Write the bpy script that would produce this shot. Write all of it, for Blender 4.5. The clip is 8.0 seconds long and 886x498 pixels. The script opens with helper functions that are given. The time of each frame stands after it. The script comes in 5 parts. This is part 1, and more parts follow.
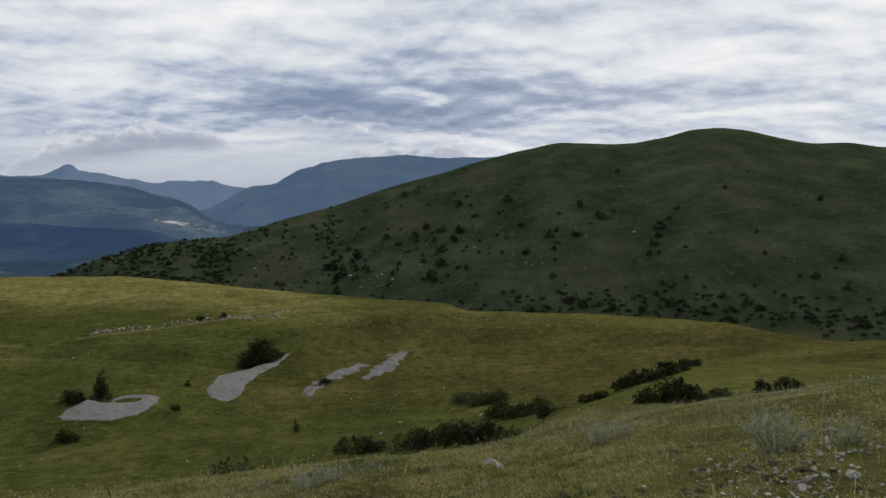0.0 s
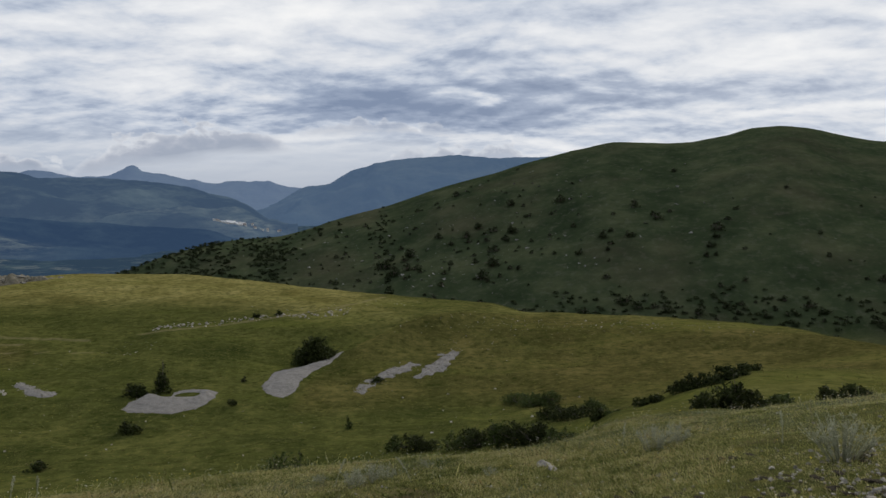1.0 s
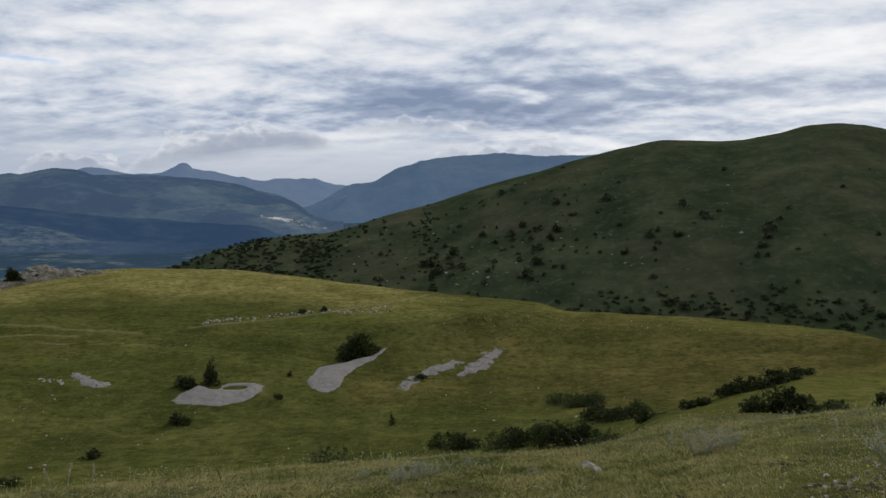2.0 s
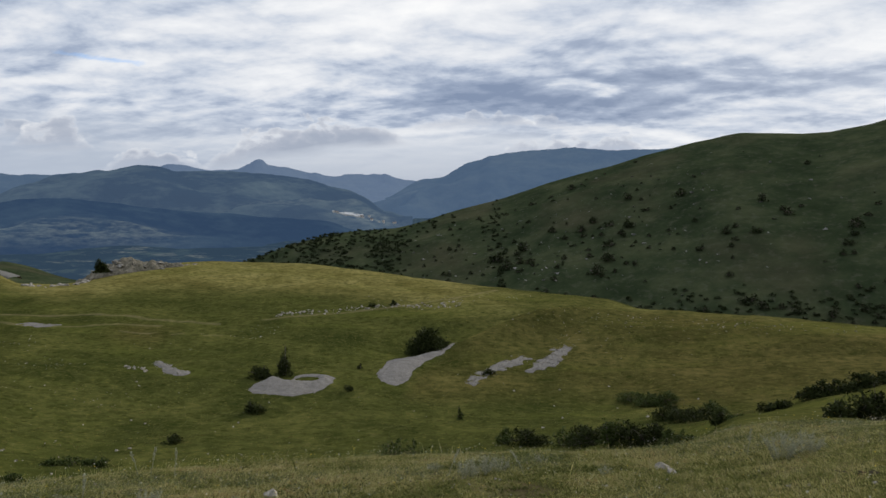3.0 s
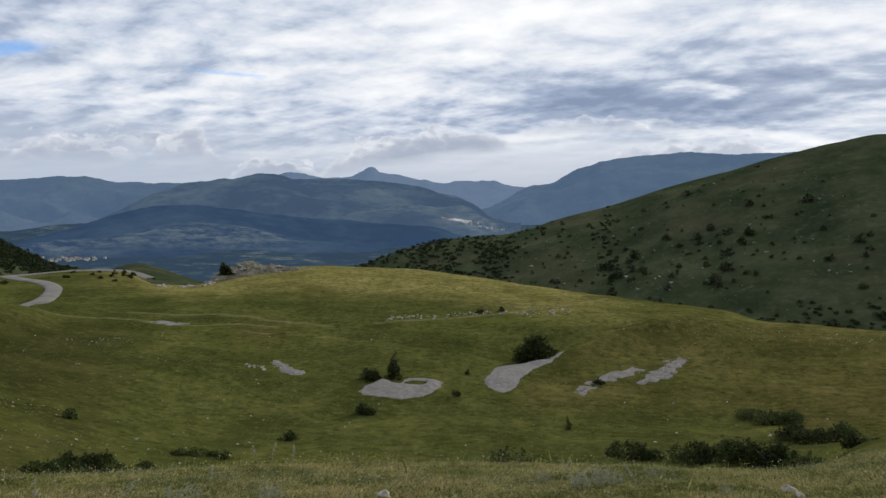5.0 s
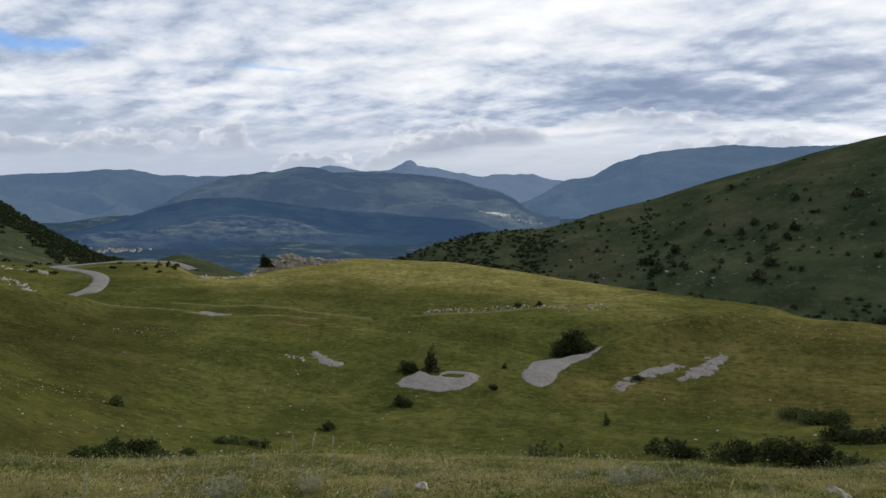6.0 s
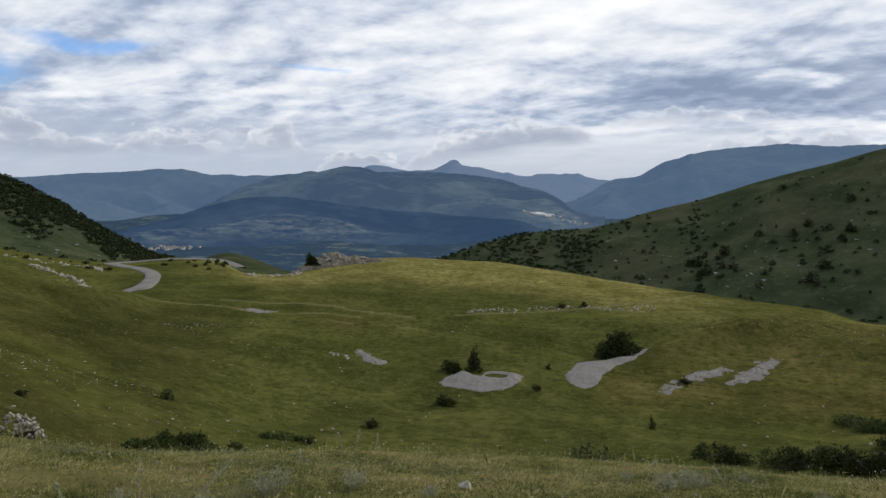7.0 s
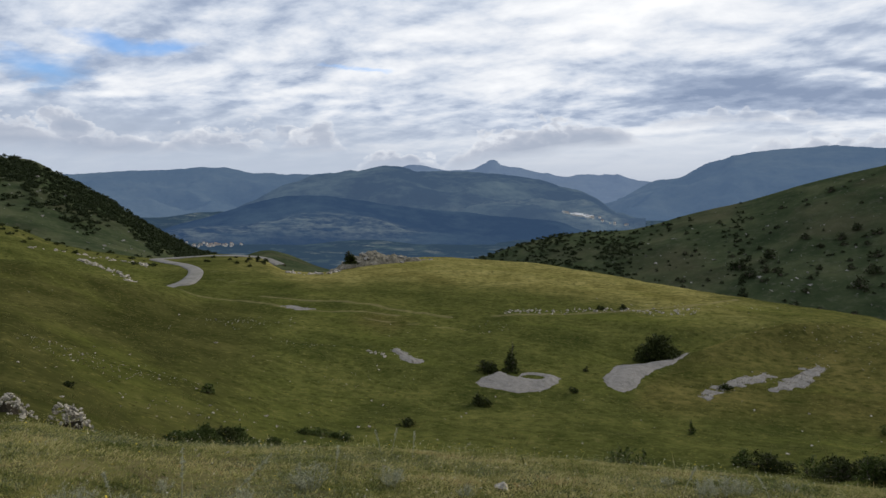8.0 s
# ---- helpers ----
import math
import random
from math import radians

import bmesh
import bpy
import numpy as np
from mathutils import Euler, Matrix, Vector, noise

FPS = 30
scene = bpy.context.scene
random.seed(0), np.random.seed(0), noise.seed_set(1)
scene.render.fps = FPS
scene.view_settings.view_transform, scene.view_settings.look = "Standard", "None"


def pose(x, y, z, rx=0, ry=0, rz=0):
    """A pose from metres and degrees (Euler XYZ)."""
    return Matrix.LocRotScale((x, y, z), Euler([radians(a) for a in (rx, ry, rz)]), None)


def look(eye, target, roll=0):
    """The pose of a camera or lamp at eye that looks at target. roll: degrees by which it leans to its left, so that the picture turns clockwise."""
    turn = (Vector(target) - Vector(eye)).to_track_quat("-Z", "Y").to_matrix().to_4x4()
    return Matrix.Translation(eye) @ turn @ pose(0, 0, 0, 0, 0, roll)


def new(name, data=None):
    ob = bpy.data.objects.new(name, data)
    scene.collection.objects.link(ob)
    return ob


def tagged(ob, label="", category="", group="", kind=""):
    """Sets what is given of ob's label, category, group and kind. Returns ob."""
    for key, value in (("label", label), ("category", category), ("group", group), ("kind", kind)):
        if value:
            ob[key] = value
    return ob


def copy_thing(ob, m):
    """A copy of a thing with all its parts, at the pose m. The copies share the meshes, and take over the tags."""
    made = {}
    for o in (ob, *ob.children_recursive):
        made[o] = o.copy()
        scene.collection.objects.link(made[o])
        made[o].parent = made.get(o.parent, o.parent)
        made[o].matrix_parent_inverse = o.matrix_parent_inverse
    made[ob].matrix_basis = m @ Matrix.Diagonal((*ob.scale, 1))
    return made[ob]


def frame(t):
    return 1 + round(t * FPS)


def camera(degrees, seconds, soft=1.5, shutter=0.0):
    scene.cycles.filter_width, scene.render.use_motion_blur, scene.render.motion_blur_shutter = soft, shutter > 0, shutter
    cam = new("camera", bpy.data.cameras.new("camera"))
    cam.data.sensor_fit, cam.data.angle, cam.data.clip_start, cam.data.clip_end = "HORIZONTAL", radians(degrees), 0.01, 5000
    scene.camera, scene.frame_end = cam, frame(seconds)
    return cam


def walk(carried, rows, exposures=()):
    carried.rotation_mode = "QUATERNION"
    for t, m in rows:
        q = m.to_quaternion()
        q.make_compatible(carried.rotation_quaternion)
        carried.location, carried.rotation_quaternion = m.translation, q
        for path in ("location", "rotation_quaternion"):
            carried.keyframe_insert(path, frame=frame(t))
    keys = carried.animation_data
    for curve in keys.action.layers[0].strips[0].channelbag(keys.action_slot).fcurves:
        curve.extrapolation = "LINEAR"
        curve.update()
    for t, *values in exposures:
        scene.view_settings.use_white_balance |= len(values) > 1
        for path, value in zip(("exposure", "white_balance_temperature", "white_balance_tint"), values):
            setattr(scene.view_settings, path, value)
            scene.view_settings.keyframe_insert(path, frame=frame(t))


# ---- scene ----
# ---------------------------------------------------------------- camera
EYE = 1.6       # eye height over the grass at the feet
ARM = 0.35      # the camera is held at arm's length while the body turns


def held(tilt, roll, turn):
    """The camera at arm's length from the turning body."""
    a = radians(turn)
    return pose(-ARM * math.sin(a), ARM * math.cos(a) - ARM, EYE, tilt, roll, turn)


cam = camera(63.1, 8.0)
walk(cam, [
    (0.0, held(85.30, 0.02, 0.0)),
    (0.5, held(85.22, -0.05, 2.43)),
    (1.0, held(85.31, 0.05, 4.12)),
    (1.5, held(85.31, -0.08, 5.54)),
    (3.0, held(84.76, -0.03, 13.09)),
    (3.5, held(84.95, 0.05, 15.49)),
    (4.0, held(85.07, 0.11, 17.21)),
    (4.5, held(85.24, 0.17, 19.68)),
    (6.0, held(84.77, 0.12, 24.68)),
    (6.5, held(84.45, 0.06, 26.51)),
    (7.0, held(84.74, 0.05, 28.16)),
    (7.5, held(84.48, -0.14, 29.85)),
    (8.0, held(84.72, -0.36, 31.21)),
], exposures=[(0.0, -0.30), (1.5, -0.26), (3.5, -0.15), (4.5, -0.09), (6.0, -0.07), (8.0, -0.07)])

# ---------------------------------------------------------------- light
SUN_AZ, SUN_EL = -24.0, 27.0     # bearing to the right of the first view, height


def world_sky():
    w = bpy.data.worlds.new("world")
    w.use_nodes = True
    nt = w.node_tree
    nt.nodes.clear()
    N, L = nt.nodes.new, nt.links.new

    def val(node, k, v):
        node.inputs[k].default_value = v

    def mth(op, a, b=None, c=None):
        n = N("ShaderNodeMath")
        n.operation = op
        for k, q in enumerate((a, b, c)):
            if q is None:
                continue
            if isinstance(q, (int, float)):
                n.inputs[k].default_value = q
            else:
                L(q, n.inputs[k])
        return n.outputs[0]

    def ramp(fac, stops, mode="LINEAR"):
        n = N("ShaderNodeValToRGB")
        n.color_ramp.interpolation = mode
        e = n.color_ramp.elements
        while len(e) < len(stops):
            e.new(0.5)
        for el, (p, c) in zip(e, stops):
            el.position = p
            el.color = (*c, 1) if isinstance(c, tuple) else (c, c, c, 1)
        L(fac, n.inputs[0])
        return n.outputs[0]

    def mix(fac, a, b):
        n = N("ShaderNodeMix")
        n.data_type = "RGBA"
        for q, k in ((fac, 0), (a, 6), (b, 7)):
            if isinstance(q, (int, float)):
                n.inputs[k].default_value = q
            elif isinstance(q, tuple):
                n.inputs[k].default_value = (*q, 1)
            else:
                L(q, n.inputs[k])
        return n.outputs[2]

    def noise_tex(vec, scale, detail=6, rough=0.55, dist=0.0):
        n = N("ShaderNodeTexNoise")
        val(n, "Scale", scale), val(n, "Detail", detail), val(n, "Roughness", rough), val(n, "Distortion", dist)
        L(vec, n.inputs["Vector"])
        return n.outputs[0]

    def combine(x, y, z):
        n = N("ShaderNodeCombineXYZ")
        for k, q in enumerate((x, y, z)):
            if isinstance(q, (int, float)):
                n.inputs[k].default_value = q
            else:
                L(q, n.inputs[k])
        return n.outputs[0]

    tc = N("ShaderNodeTexCoord")
    sep = N("ShaderNodeSeparateXYZ")
    L(tc.outputs["Generated"], sep.inputs[0])
    x, y, z = sep.outputs
    up = mth("MAXIMUM", z, 0.0)
    den = mth("ADD", up, 0.24)
    u, v = mth("DIVIDE", x, den), mth("DIVIDE", y, den)
    az = mth("MULTIPLY", mth("ARCTAN2", mth("MULTIPLY", x, -1.0), y), 57.2958)
    el = mth("MULTIPLY", mth("ARCSINE", z), 57.2958)
    tear = noise_tex(combine(u, v, 5.5), 2.2, 5, 0.55)
    tear2 = noise_tex(combine(u, v, 8.5), 2.6, 5, 0.55)
    az_t = mth("ADD", az, mth("MULTIPLY", mth("SUBTRACT", tear, 0.5), 26.0))
    el_t = mth("ADD", el, mth("MULTIPLY", mth("SUBTRACT", tear2, 0.5), 6.0))

    where = combine(az_t, el_t, 0.0)

    def bank(az0, el0, wide, tall, amount, onto=0.0):
        """A torn bank of thicker (negative) or thinner cloud, added onto a value."""
        off, scaled, square = N("ShaderNodeVectorMath"), N("ShaderNodeVectorMath"), N("ShaderNodeVectorMath")
        off.operation, scaled.operation, square.operation = "SUBTRACT", "MULTIPLY", "DOT_PRODUCT"
        L(where, off.inputs[0])
        off.inputs[1].default_value = (az0, el0, 0.0)
        L(off.outputs[0], scaled.inputs[0])
        scaled.inputs[1].default_value = (1 / wide, 1 / tall, 0.0)
        L(scaled.outputs[0], square.inputs[0])
        L(scaled.outputs[0], square.inputs[1])
        return mth("MULTIPLY_ADD", mth("POWER", 0.367879, square.outputs["Value"]), amount, onto)

    def away(d):
        n = N("ShaderNodeVectorMath")
        n.operation = "DOT_PRODUCT"
        a, e = radians(d[0]), radians(d[1])
        n.inputs[1].default_value = (-math.sin(a) * math.cos(e), math.cos(a) * math.cos(e), math.sin(e))
        L(tc.outputs["Generated"], n.inputs[0])
        return n.outputs["Value"]

    # the deck lies level: far off it is seen edge on, drawn out into long streaks
    thin = mth("ADD", up, 0.21)
    su, sv = mth("DIVIDE", x, thin), mth("DIVIDE", y, thin)

    def deck(scale_u, scale_v, seed, lift=0.0):
        return combine(mth("MULTIPLY", su, scale_u), mth("ADD", mth("MULTIPLY", sv, scale_v), lift), seed)
    big = noise_tex(deck(0.45, 0.45, 9.1), 1.0, 3, 0.5)
    streak, streak2 = noise_tex(deck(1.0, 1.25, 2.9), 2.3, 8, 0.57, 0.15), noise_tex(deck(1.0, 1.25, 2.9, 0.10), 2.3, 7, 0.55, 0.15)
    wisp = noise_tex(deck(1.3, 1.4, 6.3), 2.8, 6, 0.55, 0.6)
    edge = mth("SUBTRACT", streak, streak2)
    body = mth("ADD", mth("ADD", mth("MULTIPLY", big, 0.62), mth("MULTIPLY", streak, 0.42)), mth("ADD", mth("MULTIPLY", wisp, 0.10), mth("MULTIPLY", edge, 0.9)))
    THICK = ((3, 6.5, 11, 1.9, -0.19), (12, 7.6, 8, 1.6, -0.07), (-17, 6.9, 9, 0.7, -0.13), (-1, 13.2, 9, 1.5, -0.10), (-25, 11.4, 6, 1.2, -0.06), (24, 5.4, 9, 0.6, -0.07),
             (48, 4.0, 14, 1.3, -0.10), (58, 2.8, 14, 1.6, -0.12), (36, 4.6, 10, 1.2, -0.06), (-6, 9.9, 5, 0.7, -0.07), (20, 8.7, 5, 0.7, -0.04), (57, 8.5, 12, 5.0, -0.05))
    THIN = ((-10, 9.0, 8, 0.8, 0.13), (-23, 9.4, 10, 1.0, 0.17), (-22, 5.5, 11, 0.5, 0.14), (0, 7.9, 4, 0.45, 0.13), (14, 12.5, 14, 2.6, 0.07), (-12, 11.8, 7, 0.8, 0.09),
            (7, 3.5, 11, 0.6, 0.16), (24, 7.0, 7, 0.7, 0.07), (42, 11.5, 16, 4.0, 0.03), (40, 6.8, 9, 0.9, 0.02), (31, 8.6, 8, 1.4, 0.02), (-31, 12.5, 6, 2.0, 0.12), (52, 6.8, 5, 0.7, 0.04))
    for az0, el0, wide, tall, amount in THICK + THIN:
        body = bank(az0, el0, wide, tall, amount * 1.15, body)
    cloud = ramp(body, [(0.26, (0.23, 0.295, 0.43)), (0.42, (0.37, 0.44, 0.575)), (0.54, (0.585, 0.645, 0.75)), (0.66, (0.77, 0.80, 0.855)), (0.80, (0.90, 0.915, 0.94)), (0.95, (1.0, 1.0, 1.0))])
    # veiled sun: cloud grows brighter around it
    glow = mth("POWER", mth("MAXIMUM", away((SUN_AZ, SUN_EL)), 0.0), 16.0)
    cloud = mix(mth("MULTIPLY", glow, 0.4), cloud, (1.0, 1.0, 1.0))
    # pale air under the deck, low over the horizon
    low = ramp(mth("ADD", up, mth("MULTIPLY", mth("SUBTRACT", streak, 0.5), 0.05)), [(0.0, 1.0), (0.052, 0.95), (0.080, 0.0)])
    clear = ramp(away((15.0, 2.0)), [(0.95, 0.15), (0.985, 1.0)])
    cloud = mix(mth("MULTIPLY", mth("MULTIPLY", low, clear), 0.85), cloud, (0.62, 0.665, 0.74))
    haze = ramp(up, [(0.0, 0.75), (0.05, 0.0)])
    cloud = mix(haze, cloud, (0.44, 0.49, 0.58))

    veil = mth("MULTIPLY", ramp(mth("ADD", up, mth("MULTIPLY", mth("SUBTRACT", streak, 0.5), 0.06)), [(0.02, 0.9), (0.075, 0.55), (0.105, 0.0)]), ramp(away((52.0, 2.0)), [(0.90, 0.0), (0.975, 1.0)]))
    cloud = mix(veil, cloud, (0.47, 0.53, 0.63))

    # heaped clouds low over the ranges: billowing lit crowns and dull grey undersides
    def billow(scale, seed):
        n = noise_tex(combine(mth("MULTIPLY", az, 0.01745), mth("MULTIPLY", z, 1.5), seed), scale, 5, 0.5, 0.2)
        return mth("ABSOLUTE", mth("SUBTRACT", mth("MULTIPLY", n, 2.0), 1.0))
    puff, puff_fine = billow(14.0, 0.8), billow(34.0, 4.2)
    crest = mth("ADD", mth("MULTIPLY", puff, 5.0), mth("MULTIPLY", puff_fine, 2.2))
    for az0, base, wide, tall, slant, thick in ((46.0, 3.2, 8.0, 0.2, 0.0, 0.55), (60.5, 2.3, 10.0, 1.1, 0.0, 0.75), (48.5, 2.4, 4.2, 0.6, 0.0, 0.7), (41.2, 2.6, 2.6, 0.6, -0.05, 0.75), (23.6, 2.5, 7.6, 1.5, 0.13, 0.9),
                                                (34.6, 1.1, 3.6, 0.6, 0.02, 0.85), (2.5, 2.3, 7.0, 0.35, -0.01, 0.75), (63.0, 3.1, 4.0, 0.9, 0.0, 0.8), (9.0, 4.5, 7.0, 0.0, 0.02, 0.5)):
        da = mth("DIVIDE", mth("SUBTRACT", az, az0), wide)
        floor_el = mth("SUBTRACT", base, mth("MULTIPLY", mth("SUBTRACT", az, az0), slant))
        arch = mth("SUBTRACT", 1.0, mth("MULTIPLY", da, da))
        over = mth("SUBTRACT", el, floor_el)
        depth = mth("SUBTRACT", mth("ADD", mth("MULTIPLY", arch, tall), mth("MULTIPLY", crest, mth("MAXIMUM", arch, 0.0))), over)
        alpha = mth("MULTIPLY", ramp(depth, [(0.0, 0.0), (0.35, 1.0)]), ramp(mth("ADD", mth("MULTIPLY", over, 0.5), mth("ADD", 0.35, mth("MULTIPLY", mth("SUBTRACT", streak, 0.5), 1.2))), [(0.1, 0.0), (0.6, 1.0)]))
        shade = ramp(mth("MULTIPLY", mth("ADD", depth, mth("MULTIPLY", mth("SUBTRACT", 0.3, puff_fine), 1.0)), 0.5), [(0.04, (0.90, 0.91, 0.93)), (0.20, (0.66, 0.69, 0.75)), (0.45, (0.44, 0.48, 0.57)), (0.85, (0.36, 0.41, 0.51))])
        cloud = mix(mth("MULTIPLY", alpha, thick), cloud, shade)
    # torn gaps with blue sky where the deck thins out
    sky = N("ShaderNodeTexSky")
    sky.sky_type = "NISHITA"
    sky.sun_disc = False
    sky.sun_elevation, sky.sun_rotation = radians(SUN_EL), radians(-SUN_AZ)
    blue = N("ShaderNodeMix")
    blue.data_type, blue.blend_type = "RGBA", "MULTIPLY"
    blue.inputs[0].default_value = 1.0
    L(sky.outputs[0], blue.inputs[6])
    blue.inputs[7].default_value = (0.075, 0.11, 0.17, 1)
    holes = mth("ADD", mth("ADD", bank(54.5, 10.0, 5, 0.9, 1.0), bank(60, 7.4, 8, 1.2, 0.95)), bank(38.5, 8.6, 4, 0.4, 0.8))
    gap = ramp(mth("ADD", holes, mth("MULTIPLY", mth("SUBTRACT", 0.5, streak), 0.9)), [(0.35, 0.0), (1.0, 0.8)])
    colour = mix(gap, cloud, blue.outputs[2])
    bg = N("ShaderNodeBackground")
    L(colour, bg.inputs[0])
    bg.inputs[1].default_value = 1.12
    out = N("ShaderNodeOutputWorld")
    L(bg.outputs[0], out.inputs[0])
    scene.world = w


world_sky()
sun = new("sun", bpy.data.lights.new("sun", "SUN"))
sun.data.energy, sun.data.angle, sun.data.color = 2.1, radians(12), (1.0, 0.92, 0.78)
_a, _e = radians(SUN_AZ), radians(SUN_EL)
sun.matrix_basis = look((-math.sin(_a) * math.cos(_e) * 400, math.cos(_a) * math.cos(_e) * 400, math.sin(_e) * 400), (0, 0, 0))


# ---------------------------------------------------------------- materials
class Mat:
    """A node material under construction, with short ways to add nodes."""

    def __init__(self, name, rough=0.9, spec=0.2):
        self.m = bpy.data.materials.new(name)
        self.m.use_nodes = True
        self.nt = self.m.node_tree
        self.bsdf = self.nt.nodes["Principled BSDF"]
        self.bsdf.inputs["Roughness"].default_value = rough
        self.bsdf.inputs["Specular IOR Level"].default_value = spec
        self.pos = self.nt.nodes.new("ShaderNodeNewGeometry").outputs["Position"]

    def put(self, node, k, q):
        if q is None:
            return
        if isinstance(q, (int, float)):
            node.inputs[k].default_value = q
        elif isinstance(q, tuple):
            node.inputs[k].default_value = (*q, 1) if len(node.inputs[k].default_value) == 4 else q
        else:
            self.nt.links.new(q, node.inputs[k])

    def math(self, op, a, b=None):
        n = self.nt.nodes.new("ShaderNodeMath")
        n.operation = op
        self.put(n, 0, a), self.put(n, 1, b)
        return n.outputs[0]

    def noise(self, scale, detail=5, rough=0.6, vec=None, stretch=None, turn=0):
        n = self.nt.nodes.new("ShaderNodeTexNoise")
        n.inputs["Scale"].default_value, n.inputs["Detail"].default_value, n.inputs["Roughness"].default_value = scale, detail, rough
        v = self.pos if vec is None else vec
        if stretch:
            mp = self.nt.nodes.new("ShaderNodeMapping")
            self.nt.links.new(v, mp.inputs[0])
            mp.inputs["Scale"].default_value = stretch
            mp.inputs["Rotation"].default_value = (0, 0, radians(-turn))
            v = mp.outputs[0]
        self.nt.links.new(v, n.inputs["Vector"])
        return n.outputs[0]

    def voronoi(self, scale):
        n = self.nt.nodes.new("ShaderNodeTexVoronoi")
        n.inputs["Scale"].default_value = scale
        self.nt.links.new(self.pos, n.inputs["Vector"])
        return n.outputs

    def ramp(self, fac, *stops):
        n = self.nt.nodes.new("ShaderNodeValToRGB")
        e = n.color_ramp.elements
        while len(e) < len(stops):
            e.new(0.5)
        for el, (p, c) in zip(e, stops):
            el.position = p
            el.color = (*c, 1) if isinstance(c, tuple) else (c, c, c, 1)
        self.nt.links.new(fac, n.inputs[0])
        return n.outputs[0]

    def mix(self, fac, a, b, blend="MIX"):
        n = self.nt.nodes.new("ShaderNodeMix")
        n.data_type, n.blend_type = "RGBA", blend
        self.put(n, 0, fac), self.put(n, 6, a), self.put(n, 7, b)
        return n.outputs[2]

    def attr(self, name):
        n = self.nt.nodes.new("ShaderNodeAttribute")
        n.attribute_name = name
        return n.outputs["Fac"]

    def island(self):
        return self.nt.nodes.new("ShaderNodeNewGeometry").outputs["Random Per Island"]

    def instance(self):
        return self.nt.nodes.new("ShaderNodeObjectInfo").outputs["Random"]

    def bump(self, height, dist, strength=1.0):
        n = self.nt.nodes.new("ShaderNodeBump")
        n.inputs["Distance"].default_value, n.inputs["Strength"].default_value = dist, strength
        self.nt.links.new(height, n.inputs["Height"])
        self.nt.links.new(n.outputs[0], self.bsdf.inputs["Normal"])

    def colour(self, c):
        self.put(self.bsdf, "Base Color", c)
        return self.m


def mat_ground():
    k = Mat("grassland", 1.0, 0.0)
    wide, patch, tuft, grain = k.noise(0.018, 4), k.noise(0.11, 6, 0.62), k.noise(0.9, 6, 0.68), k.noise(6.0, 5, 0.7)
    streak = k.noise(0.25, 6, 0.65, stretch=(0.7, 1.6, 1.0), turn=22)
    f = k.math("ADD", k.math("MULTIPLY", patch, 0.72), k.math("MULTIPLY", streak, 0.28))
    green = k.ramp(f, (0.36, (0.030, 0.038, 0.0110)), (0.50, (0.068, 0.074, 0.0200)), (0.64, (0.112, 0.112, 0.032)))
    dry = k.ramp(f, (0.34, (0.125, 0.108, 0.032)), (0.50, (0.215, 0.186, 0.062)), (0.66, (0.300, 0.260, 0.098)))
    amount = k.math("ADD", k.attr("dry"), k.math("MULTIPLY", k.math("SUBTRACT", wide, 0.5), 1.1))
    grass = k.mix(k.ramp(amount, (0.25, 0.0), (0.85, 1.0)), green, dry)
    brown = k.ramp(f, (0.34, (0.050, 0.044, 0.014)), (0.52, (0.099, 0.081, 0.027)), (0.68, (0.155, 0.122, 0.043)))
    heath = k.math("ADD", k.attr("brown"), k.math("MULTIPLY", k.math("SUBTRACT", k.noise(0.06, 6, 0.65), 0.5), 1.0))
    grass = k.mix(k.ramp(heath, (0.25, 0.0), (0.75, 0.85)), grass, brown)
    grass = k.mix(k.ramp(tuft, (0.36, 0.65), (0.60, 0.0)), grass, (0.026, 0.034, 0.008))
    grass = k.mix(k.ramp(grain, (0.52, 0.0), (0.72, 0.45)), grass, (0.170, 0.148, 0.045))
    # shade painted into the sward as a dark green-brown tint, and lusher strips along the contours
    sward_shade = k.math("ADD", k.attr("sward_shade"), k.math("MULTIPLY", k.math("SUBTRACT", k.noise(0.045, 6, 0.65), 0.5), 0.8))
    grass = k.mix(k.ramp(sward_shade, (0.25, 0.0), (0.80, 0.9)), grass, k.ramp(f, (0.36, (0.026, 0.028, 0.0085)), (0.50, (0.043, 0.044, 0.0135)), (0.66, (0.072, 0.068, 0.022))))
    strip = k.noise(0.09, 6, 0.62, stretch=(0.4, 1.0, 1.0), turn=20)
    grass = k.mix(k.math("MULTIPLY", k.ramp(strip, (0.52, 0.0), (0.70, 0.40)), k.math("SUBTRACT", 1.0, k.attr("hill"))), grass, (0.120, 0.130, 0.028))
    dash = k.noise(1.3, 6, 0.68, stretch=(0.8, 1.1, 1.0), turn=20)
    grass = k.mix(k.ramp(dash, (0.36, 0.5), (0.47, 0.0)), grass, (0.028, 0.036, 0.010))
    grass = k.mix(k.ramp(dash, (0.56, 0.0), (0.68, 0.30)), grass, (0.190, 0.170, 0.062))
    # tussocks: dark sedgy ones and pale dead ones, a hand to an arm across
    v1, v2 = k.voronoi(1.1), k.voronoi(2.3)
    dark = k.math("MULTIPLY", k.ramp(v1["Distance"], (0.14, 1.0), (0.42, 0.0)), k.ramp(v1["Color"], (0.47, 0.0), (0.56, 0.55)))
    grass = k.mix(dark, grass, (0.018, 0.026, 0.006))
    pale = k.math("MULTIPLY", k.ramp(v2["Distance"], (0.12, 1.0), (0.38, 0.0)), k.ramp(v2["Color"], (0.60, 0.0), (0.70, 0.5)))
    grass = k.mix(pale, grass, (0.160, 0.140, 0.036))
